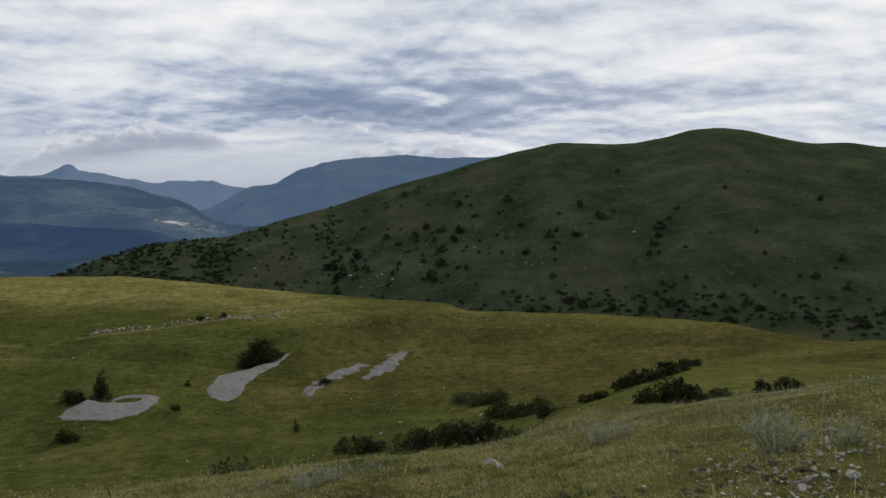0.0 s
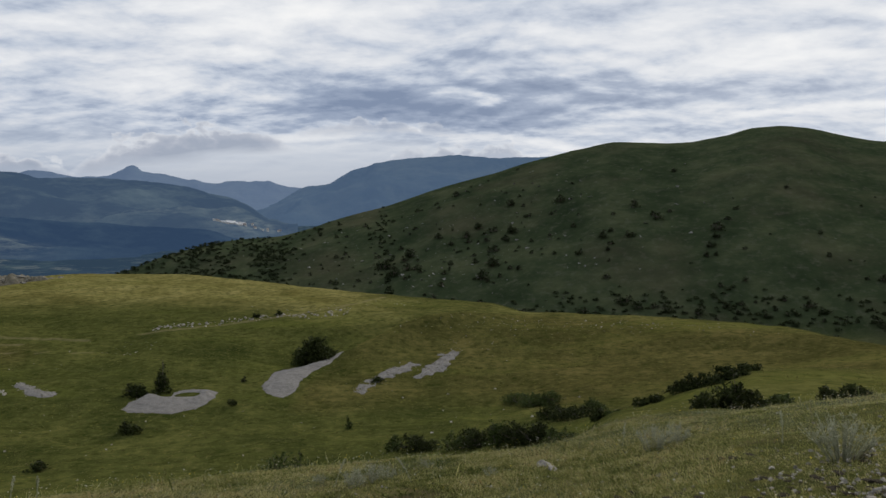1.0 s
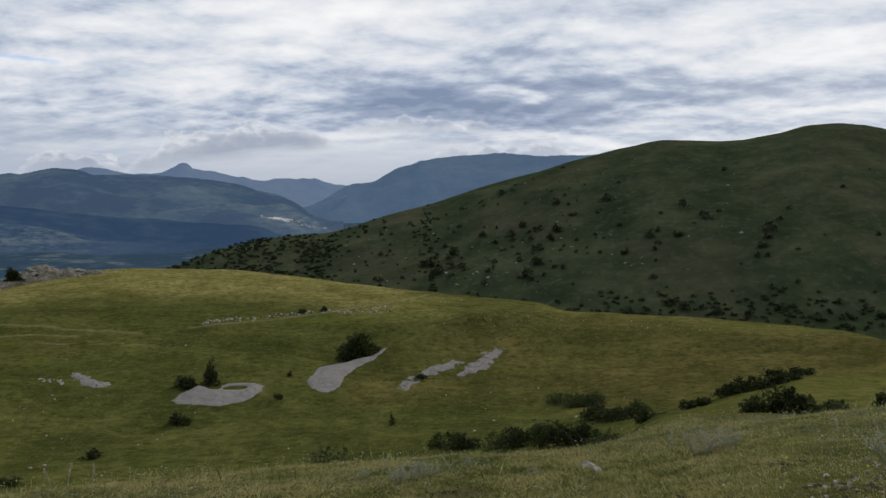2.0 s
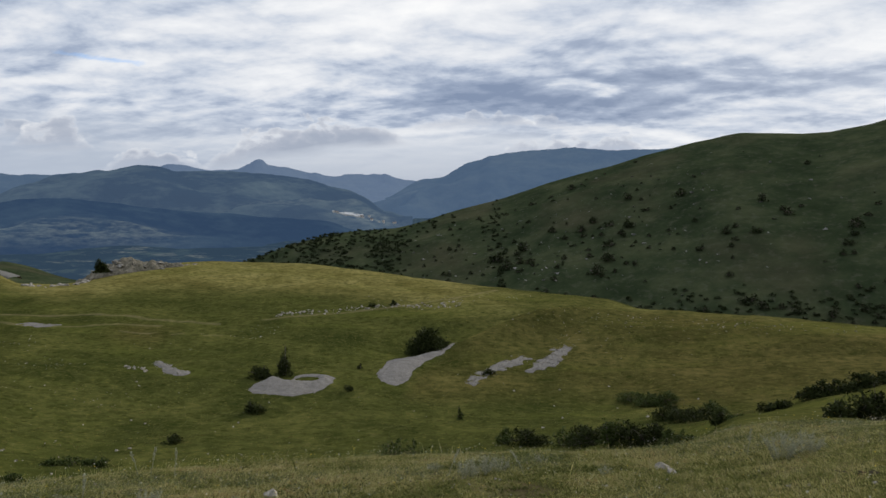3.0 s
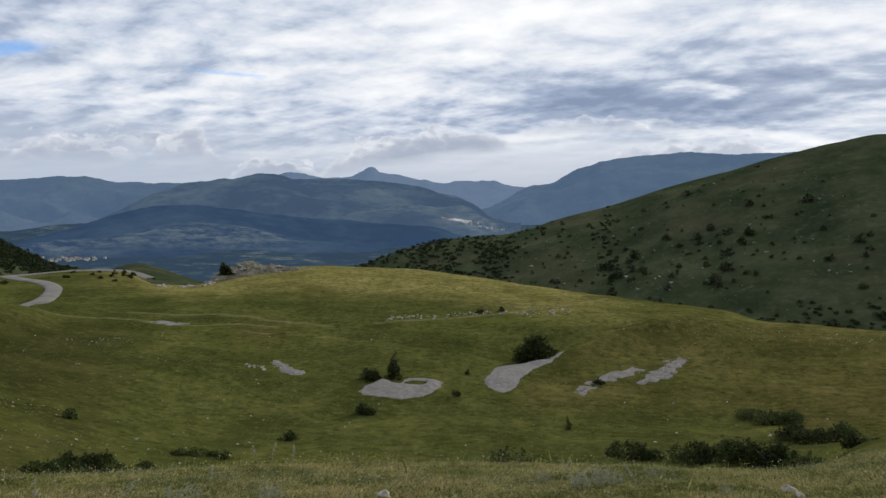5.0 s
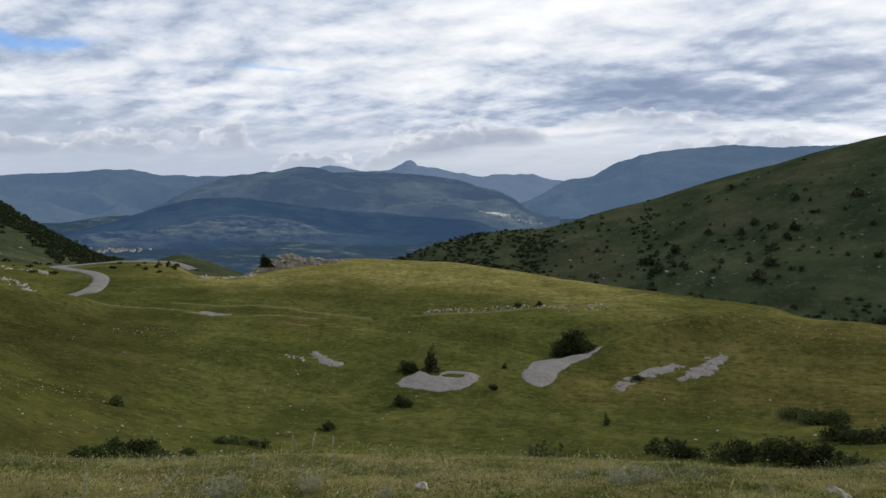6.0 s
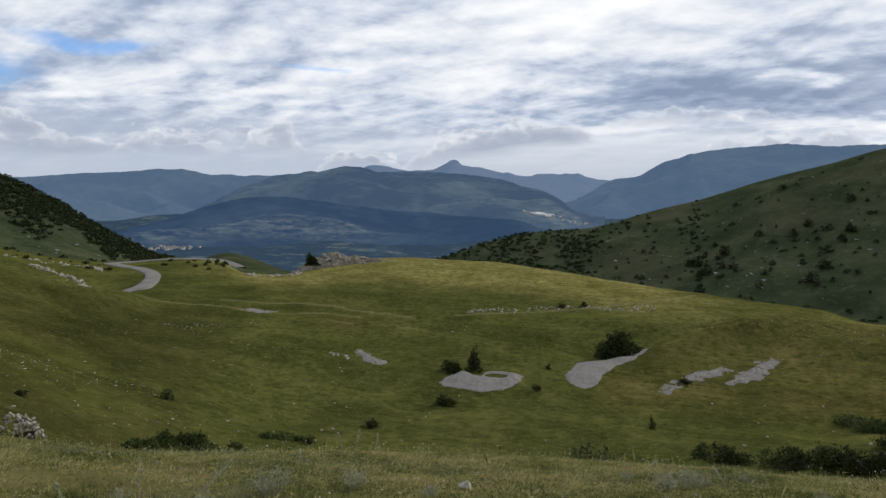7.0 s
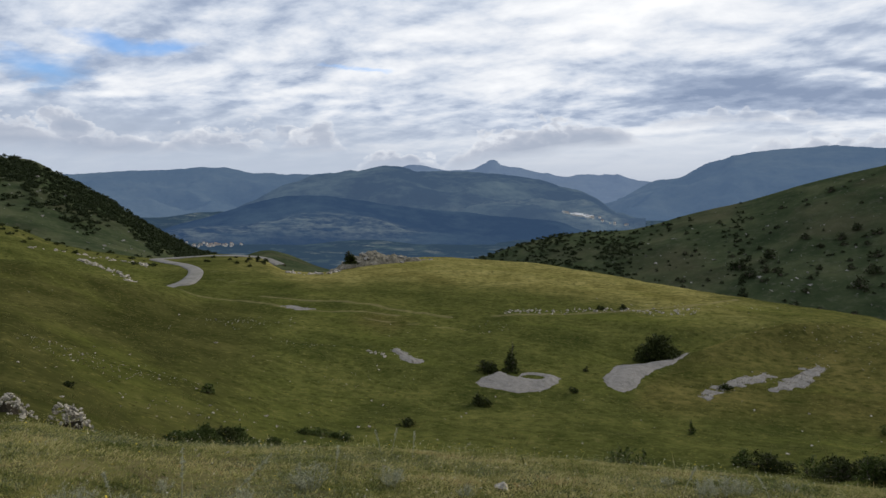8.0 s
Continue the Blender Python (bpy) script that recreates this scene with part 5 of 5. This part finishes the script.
FACE = [(-6.7, 260.3, 3.5), (-8.4, 270.3, 3.6), (-2.9, 267.8, 2.0), (-1.9, 255.4, 2.5), (-1.2, 257.0, 2.1), (-16.8, 274.8, 4.7), (-16.6, 269.0, 3.2), (-17.4, 283.6, 2.4), (-16.3, 262.6, 3.5), (-16.1, 255.2, 2.9),
        (-10.8, 298.9, 4.1), (-12.5, 285.9, 3.9), (-10.4, 270.0, 3.6), (-9.0, 274.3, 2.8), (-9.0, 264.8, 2.2), (-8.7, 260.7, 2.2), (-18.7, 239.1, 2.3), (-17.1, 236.0, 2.3), (-17.6, 234.3, 1.9), (-24.1, 259.7, 2.1),
        (-27.5, 247.1, 3.2), (-26.5, 246.9, 1.6), (-29.1, 259.7, 3.0), (-28.7, 253.9, 1.5), (-29.6, 245.3, 1.4), (-27.6, 319.3, 3.4), (-18.0, 292.9, 2.2), (-21.3, 311.3, 2.4), (-13.6, 341.9, 2.8), (-13.3, 293.1, 2.0)]
FOOT = [(-0.4, 221, 4.7), (-2.1, 224, 3.1), (2.2, 225, 3.4), (1.4, 219, 2.5), (3.3, 224, 2.4), (-7.1, 223, 3.1), (-10.2, 227, 5.1), (-11.0, 224, 4.1), (-13.3, 222, 4.0), (-17.5, 224, 2.9),
        (-18.4, 221, 2.3), (-23.0, 227, 3.7), (-24.0, 225, 3.1), (-27.4, 221, 3.3), (-30.2, 223, 3.0), (-15.7, 220, 3.3), (-8.0, 221, 2.4), (-12.3, 224, 2.4), (-14.5, 221, 2.0), (-28.5, 220, 2.0)]
spots = GULLY + FACE + FOOT
for k in range(36):
    spots.append((rs.uniform(-31, 4), rs.uniform(217, 229), rs.choice((0.8, 1.1, 1.5, 2.0))))
while len(spots) < 290:
    b, r = rs.uniform(-31, 18), rs.uniform(215, 420)
    lush = math.exp(-((b - 6) / 9) ** 2) * math.exp(-((r - 290) / 60) ** 2) + 0.12 * math.exp(-((r - 260) / 70) ** 2)
    if rs.random() < lush:
        spots.append((b, r, rs.choice((0.9, 1.1, 1.3, 1.6, 2.0, 2.6))))
own = []
for k, (b, r, w) in enumerate(spots):
    m = placed(b, r, rs.uniform(0, 360), (w * rs.uniform(0.9, 1.25), w * rs.uniform(0.9, 1.25), w * rs.uniform(0.75, 1.05)), 0.05)
    if k >= 6:
        copy_thing(kinds[k % 6], m)
    else:
        own.append((kinds[k], m))
for ob, m in own:
    ob.matrix_basis = m


def thicket(name, label, count, where, size, material, seed, per=46):
    """Scrub woodland that nobody could count: crowns of leaf clumps over the slope."""
    rng = np.random.default_rng(seed)
    b, r = where(rng, count)
    foot = np.stack([-r * np.sin(np.radians(b)), r * np.cos(np.radians(b)), height(b, r)], -1)
    s = rng.uniform(*size, (len(b), 1, 1))
    d = rng.normal(size=(len(b), per, 3))
    d /= np.linalg.norm(d, axis=2, keepdims=True)
    c = foot[:, None] + d * rng.uniform(0.4, 1, (len(b), per, 1)) * s * np.array([1, 1, 0.75])
    c[:, :, 2] = np.maximum(c[:, :, 2], foot[:, None, 2]) + s[:, :, 0] * 0.25
    out = leaves(rng, c.reshape(-1, 3), np.repeat(s.reshape(-1, 1), per, axis=0) * 0.34)
    return tagged(new(name, quads_mesh(name, out, material)), label, "scrub", kind="stuff")


def chosen(rng, n, bears, dists, chance):
    """n places drawn where the chance is high."""
    b, r = rng.uniform(*bears, n * 12), rng.uniform(*dists, n * 12)
    ok = chance(b, r) > rng.uniform(0, 1, len(b))
    return b[ok][:n], r[ok][:n]


def on_spur(rng, n):
    return chosen(rng, n, (8, 33), (228, 385), lambda b, r: (fbm(b * 0.35, r * 0.012, 3, 4) + 0.045 * (b - 17) + 0.2) / 0.85)


def on_wood_hill(rng, n):
    return chosen(rng, n, (47.5, 67), (236, 440), lambda b, r: (fbm(b * 0.45, r * 0.02, 3, 14) + smooth(0.35, 1.0, (r - 236) / 190) * 0.55 - 0.018 * (b - 50) + 0.11) / 0.75)


def on_left_bank(rng, n):
    return rng.uniform(53, 66, n), rng.uniform(150, 215, n)


def on_foot(rng, n):
    return rng.uniform(-33, 20, n), rng.normal(223, 6, n)


thicket("scrub_at_foot", "dark scrub along the foot of the hill", 380, on_foot, (0.5, 1.1), LEAF_HILL, 24)
thicket("scrub_on_spur", "dark green scrub and low oaks over the hill's lower spur", 2700, on_spur, (0.5, 1.3), LEAF_HILL, 21)
thicket("scrub_on_wooded_hill", "dark scrub woodland with stony clearings on the far slope", 2700, on_wood_hill, (0.7, 1.9), LEAF_HILL, 22)
thicket("scrub_on_bank", "low scattered bushes on the bank above the road", 45, on_left_bank, (0.3, 0.9), LEAF, 23)


def hill_stones():
    rng = np.random.default_rng(9)
    b = np.concatenate([rng.normal(4, 10, 380), rng.uniform(48, 66, 260)])
    r = np.concatenate([rng.normal(290, 40, 380), rng.uniform(236, 400, 260)])
    ok = (b > -32) & (b < 67) & (r > 225) & (r < 440)
    b, r = b[ok], r[ok]
    p = np.stack([-r * np.sin(np.radians(b)), r * np.cos(np.radians(b)), height(b, r)], -1)
    s = rng.choice((0.3, 0.45, 0.7, 1.1), (len(b), 1, 1))
    d = rng.normal(size=(len(b), 4, 3))
    d /= np.linalg.norm(d, axis=2, keepdims=True)
    t = p[:, None] + d * s * np.array([1, 1, 0.5]) + s * np.array([0, 0, 0.15])
    co = t[:, [[0, 1, 2], [0, 2, 3], [0, 3, 1], [1, 3, 2]]].reshape(-1, 3, 3)
    tagged(new("hillside_stones", quads_mesh("hillside_stones", co, HILLSTONE, 3)), "scattered pale limestone blocks on the hillside", "stones", kind="stuff")


hill_stones()


# ---------------------------------------------------------------- villages in the valley
def house_kind(w, d, h, label, group):
    ob = thing("house", label, "house", group)
    box = [(x, y, z) for z in (-3, h) for x, y in ((-w / 2, -d / 2), (w / 2, -d / 2), (w / 2, d / 2), (-w / 2, d / 2))]
    gable = [(-w / 2, 0, h + d * 0.28), (w / 2, 0, h + d * 0.28)]
    faces = [(0, 1, 5, 4), (1, 2, 6, 9, 5), (2, 3, 7, 6), (3, 0, 4, 8, 7)]
    part("wall", mesh_of("wall", box + gable, faces, PLASTER, True), ob)
    o, t = 0.5, 0.3
    e = h - o * 0.56
    rv = []
    for dz in (0, t):
        rv += [(-w / 2 - o, -d / 2 - o, e + dz), (w / 2 + o, -d / 2 - o, e + dz), (w / 2 + o, 0, h + d * 0.28 + dz), (-w / 2 - o, 0, h + d * 0.28 + dz),
               (w / 2 + o, d / 2 + o, e + dz), (-w / 2 - o, d / 2 + o, e + dz)]
    rf = [(6, 7, 8, 9), (9, 8, 10, 11), (0, 3, 2, 1), (3, 5, 4, 2), (0, 1, 7, 6), (4, 5, 11, 10), (0, 6, 9, 3), (3, 9, 11, 5), (1, 2, 8, 7), (2, 4, 10, 8)]
    part("roof", mesh_of("roof", rv, rf, METALROOF if w > 10 else ROOFTILE, True), ob, "pale metal roof" if w > 10 else "clay tile roof")
    return ob


homes = [house_kind(6, 5, 3.5, "pale plastered house in the far village", "houses of the far village"),
         house_kind(11, 6, 3.5, "long pale shed at the far village", "houses of the far village"),
         house_kind(4.5, 4, 3, "pale plastered house in the valley village", "houses of the valley village")]


def home_place(b, r, on_mountain):
    z = float(mid_height(np.array([b]), np.array([r]))[0]) if on_mountain else float(max(valley_height(np.array([b]), np.array([r]))[0], front_height(np.array([b]), np.array([r]))[0]))
    return Vector((-r * math.sin(radians(b)), r * math.cos(radians(b)), z))


first = set()
TOWN = 2210     # distance of the far village
for k in range(98):
    if k < 48:
        far, b, r = True, rs.gauss(20.5, 0.6), rs.gauss(TOWN, 9)
        kind = rs.choice((0, 1, 1))
    elif k < 58:
        far, b, r, kind = True, rs.uniform(16.8, 19.5), rs.uniform(TOWN - 40, TOWN), 0
    else:
        far, b, r, kind = False, rs.gauss(48.9, 0.9), rs.gauss(1645, 18), 2
    p = home_place(b, r, far)
    m = pose(p.x, p.y, p.z, 0, 0, rs.uniform(0, 180))
    if kind in first:
        copy_thing(homes[kind], m)
    else:
        first.add(kind)
        homes[kind].matrix_basis = m


# ---------------------------------------------------------------- foreground plants
def turf(name, label, count, where, tall, wide, material, seed, lean=0.35):
    """Grass blades, each a bent tapering strip."""
    rng = np.random.default_rng(seed)
    b, r = where(rng, count)
    x, y = -r * np.sin(np.radians(b)), r * np.cos(np.radians(b))
    ok = growth(x, y) > rng.uniform(-0.5, 0.1, len(x))
    b, r, x, y = b[ok], r[ok], x[ok], y[ok]
    z, n = height(b, r), len(b)
    h = rng.uniform(*tall, n) * (0.75 + 0.8 * (fbm(x * 0.6, y * 0.6, 3, seed) + 0.35))
    w = rng.uniform(*wide, n)
    a, t = rng.uniform(0, 2 * math.pi, n), rng.uniform(0, 2 * math.pi, n)
    dx, dy = np.cos(a) * w, np.sin(a) * w
    lx, ly = np.cos(t) * h * lean * rng.uniform(0.2, 1.2, n), np.sin(t) * h * lean * rng.uniform(0.2, 1.2, n)
    base = np.stack([x, y, z - 0.02], -1)
    side = np.stack([dx, dy, 0 * dx], -1)
    mid = base + np.stack([lx * 0.35, ly * 0.35, h * 0.6], -1)
    tip = base + np.stack([lx, ly, h], -1)
    co = np.stack([base - side, base + side, mid + side * 0.7, tip, mid - side * 0.7], 1)
    return tagged(new(name, quads_mesh(name, co, material, 5)), label, "grass", kind="stuff")


def near_field(rng, n):
    return rng.uniform(-36, 67, n), np.sqrt(rng.uniform(4.2 ** 2, 17 ** 2, n))


def brow_field(rng, n):
    return rng.uniform(-12, 66, n), rng.uniform(8.5, 16, n)


def hollow_field(rng, n):
    return rng.uniform(-35, 66, n), 34 + 80 * rng.uniform(0, 1, n) ** 1.1


def tussocks(name, label, clumps, blades, where, tall, wide, material, seed, spread):
    """Grass growing in tufts: blades fan out from each tuft's foot, with gaps between the tufts."""
    rng = np.random.default_rng(seed)
    b, r = where(rng, clumps * 2)
    x, y = -r * np.sin(np.radians(b)), r * np.cos(np.radians(b))
    ok = growth(x, y) > rng.uniform(-0.75, 0.05, len(x))
    b, r, x, y = b[ok], r[ok], x[ok], y[ok]
    z = height(b, r)
    big = rng.gamma(3.0, 0.33, len(b))
    i = np.repeat(np.arange(len(b)), blades)
    n = len(i)
    h = rng.uniform(*tall, n) * (0.75 + 0.25 * big[i]) * (0.55 + 0.45 * smooth(-22, -8, b[i]))
    a = rng.uniform(0, 2 * math.pi, n)
    out = rng.uniform(0, 1, n)
    foot = np.stack([x[i] + np.cos(a) * out * spread * 0.5 * big[i], y[i] + np.sin(a) * out * spread * 0.5 * big[i], z[i] - 0.01], -1)
    bend = (0.15 + 0.9 * out) * h
    w = rng.uniform(*wide, n)
    side = np.stack([-np.sin(a) * w, np.cos(a) * w, 0 * w], -1)
    mid = foot + np.stack([np.cos(a) * bend * 0.35, np.sin(a) * bend * 0.35, h * 0.62], -1)
    tip = foot + np.stack([np.cos(a) * bend, np.sin(a) * bend, h * (1 - 0.25 * out)], -1)
    co = np.stack([foot - side, foot + side, mid + side * 0.75, tip, mid - side * 0.75], 1)
    return tagged(new(name, quads_mesh(name, co, material, 5)), label, "grass", kind="stuff")


tussocks("grass_foreground", "tufted green and straw coloured meadow grass", 42000, 7, near_field, (0.018, 0.060), (0.0010, 0.0024), GRASS, 31, 0.10)
turf("stalks_on_brow", "slender pale grass stalks along the brow", 2600, brow_field, (0.09, 0.26), (0.0008, 0.0016), GRASS, 33, 0.25)
turf("short_grass_foreground", "short sparse turf between the tufts", 60000, near_field, (0.008, 0.024), (0.003, 0.006), GRASS, 36, 1.4)
turf("tall_grass_foreground", "tall pale seeding grass stalks", 1400, near_field, (0.12, 0.30), (0.0012, 0.0026), GRASS, 32, 0.45)


tussocks("pale_tufts_in_hollow", "pale dry grass tufts strewn over the meadow", 3000, 9, hollow_field, (0.03, 0.10), (0.012, 0.03), SEDGE_PALE, 46, 1.1)

STRAW = mat_leaf("pale dead stems", (0.26, 0.23, 0.12), (0.50, 0.46, 0.30), 0.3)
HERB = mat_leaf("grey green herbs", (0.050, 0.070, 0.028), (0.290, 0.300, 0.170), 0.35)
turf("dead_stems_foreground", "thin pale dead stems standing in the grass", 3500, near_field, (0.06, 0.22), (0.0012, 0.0022), STRAW, 37, 0.6)


def herbs(name, label, clumps, per, size, seed):
    """Low leafy herbs growing in mats between the grass."""
    rng = np.random.default_rng(seed)
    b, r = near_field(rng, clumps * 3)
    x, y = -r * np.sin(np.radians(b)), r * np.cos(np.radians(b))
    ok = fbm(x * 0.7, y * 0.7, 3, seed) > rng.uniform(-0.1, 0.5, len(x))
    b, r, x, y = b[ok], r[ok], x[ok], y[ok]
    i = np.repeat(np.arange(len(b)), per)
    s = rng.uniform(0.03, 0.09, len(b))[i]
    off = rng.normal(size=(len(i), 3)) * s[:, None] * np.array([1, 1, 0.45])
    c = np.stack([x[i], y[i], height(b, r)[i]], -1) + off
    c[:, 2] = np.maximum(c[:, 2], height(b, r)[i]) + 0.015
    tagged(new(name, quads_mesh(name, leaves(rng, c, size, 0.4), HERB)), label, "herbs", kind="stuff")


herbs("herbs_foreground", "low grey green leafy herbs in the turf", 12000, 12, 0.011, 38)


def flowers(name, label, count, material, size, seed, centre=None):
    rng = np.random.default_rng(seed)
    if centre:
        b, r = rng.normal(centre[0], centre[1], count), rng.normal(centre[2], centre[3], count)
    else:
        b, r = near_field(rng, count)
    x, y = -r * np.sin(np.radians(b)), r * np.cos(np.radians(b))
    z = height(b, r) + rng.uniform(0.08, 0.26, count)
    k = np.arange(6) * math.pi / 3
    s = rng.uniform(*size, (count, 1, 1))
    tilt = rng.normal(size=(count, 1, 2)) * 0.4
    ring = np.stack([np.cos(k), np.sin(k), 0 * k], -1)[None] * s
    ring[:, :, 2] = (ring[:, :, :2] * tilt).sum(-1)
    co = ring + np.stack([x, y, z], -1)[:, None]
    tagged(new(name, quads_mesh(name, co, material, 6)), label, "flowers", kind="stuff")


flowers("yellow_flowers", "tiny yellow flowers scattered in the grass", 420, PETAL, (0.005, 0.009), 41)
flowers("white_flowers", "tiny white flowers scattered in the grass", 1300, PETAL_W, (0.005, 0.011), 42)


def wormwood(seed, label, w, h, n, group, material=None, name="wormwood"):
    """A silvery sub-shrub: many thin upright shoots with small leaves."""
    rng = np.random.default_rng(seed)
    ob = thing(name, label, "plant", group)
    paths, centres = [], []
    for _ in range(n):
        a, q = rng.uniform(0, 2 * math.pi), math.sqrt(rng.uniform(0, 1))
        foot = Vector((math.cos(a) * q * w * 0.16, math.sin(a) * q * w * 0.16, -0.03))
        top = Vector((math.cos(a) * q * w * 0.5, math.sin(a) * q * w * 0.5, h * rng.uniform(0.55, 1.0) * (1 - 0.25 * q)))
        bend = foot.lerp(top, 0.55) + Vector((0, 0, h * 0.06))
        paths.append(([foot, bend, top], [0.005, 0.004, 0.0018]))
        for t in rng.uniform(0.35, 1.0, 7):
            p = foot.lerp(bend, t / 0.55) if t < 0.55 else bend.lerp(top, (t - 0.55) / 0.45)
            tip = p + Vector((rng.normal() * 0.035, rng.normal() * 0.035, rng.uniform(0.02, 0.07)))
            paths.append(([p, tip], [0.003, 0.0014]))
            centres += [np.array(p.lerp(tip, q)) + rng.normal(size=3) * 0.005 for q in (0.4, 0.7, 1.0)]
    part("stem_clump", mesh_of("stem_clump", *tubes(paths, 3), material or SILVER), ob)
    part("foliage", quads_mesh("foliage", leaves(rng, np.array(centres), 0.012, 0.5), material or SILVER), ob)
    return ob


SILVERS = "silvery plants of the stony slope"
plants = [wormwood(400 + k, "silver-grey wormwood with upright shoots on stony turf", w, h, n, SILVERS) for k, (w, h, n) in enumerate(((0.75, 0.5, 46), (0.5, 0.3, 24), (0.6, 0.38, 30)))]
used = {}
for k, (b, r, s) in enumerate(((-25.4, 7.9, 1.0), (-29.6, 7.7, 0.8), (-12.3, 10.4, 1.0), (-14.0, 10.8, 0.8), (10.4, 9.6, 0.9), (11.6, 9.3, 0.6), (9.0, 9.9, 0.6), (14.2, 10.2, 0.4),
                                   (36.5, 8.4, 0.8), (43.0, 8.0, 0.9), (57.0, 6.6, 0.6), (60.5, 6.6, 0.7), (30.5, 8.0, 0.5), (48.5, 7.2, 0.5),
                                   (5.5, 10.6, 0.5), (0.5, 9.6, 0.4), (54.0, 8.0, 0.5))):
    m = placed(b, r, rs.uniform(0, 360), (s, s, s))
    i = 0 if k == 0 else (2 if k in (2, 6, 11) else 1 + (k % 2))
    if i in used:
        copy_thing(plants[i], m)
    else:
        used[i] = m
for i, m in used.items():
    plants[i].matrix_basis = m


def mullein(seed, h, lean, label):
    """A dry upright stalk with a knotted seed head."""
    rng = np.random.default_rng(seed)
    ob = thing("dry_stalk", label, "plant", "dry stalks in the grass")
    top = Vector((lean * h, 0.1 * lean * h, h))
    pts = [Vector((0, 0, -0.03)), top * 0.5 + Vector((0.02 * h, 0, 0.02)), top]
    part("stalk", mesh_of("stalk", *tubes([(pts, [0.006, 0.005, 0.003])], 5), SILVER), ob)
    c = np.array([np.array(pts[1].lerp(top, t)) + rng.normal(size=3) * 0.008 for t in rng.uniform(0, 1, 60)])
    part("seed_head", quads_mesh("seed_head", leaves(rng, c, 0.016, 0.6), SILVER), ob)
    return ob


for k, (b, r, h, lean, turn) in enumerate(((53.0, 6.9, 0.62, 0.06, 0), (50.5, 6.8, 0.55, 0.9, 30), (57.6, 6.8, 0.35, -0.3, 10), (34.5, 11.5, 0.45, 0.1, 0), (37.0, 11.8, 0.4, -0.25, 40), (36.2, 11.6, 0.42, 0.3, 70),
                                          (41.0, 9.0, 0.4, 0.15, 0), (-10.0, 11.0, 0.4, 0.1, 0), (-21.5, 9.2, 0.4, -0.1, 0), (-28.2, 9.4, 0.45, 0.05, 0), (13.2, 9.6, 0.4, 0.4, 0), (6.8, 9.4, 0.35, -0.6, 0))):
    set_down(mullein(500 + k, h, lean, "pale dry flower stalk standing in the grass"), b, r, turn)
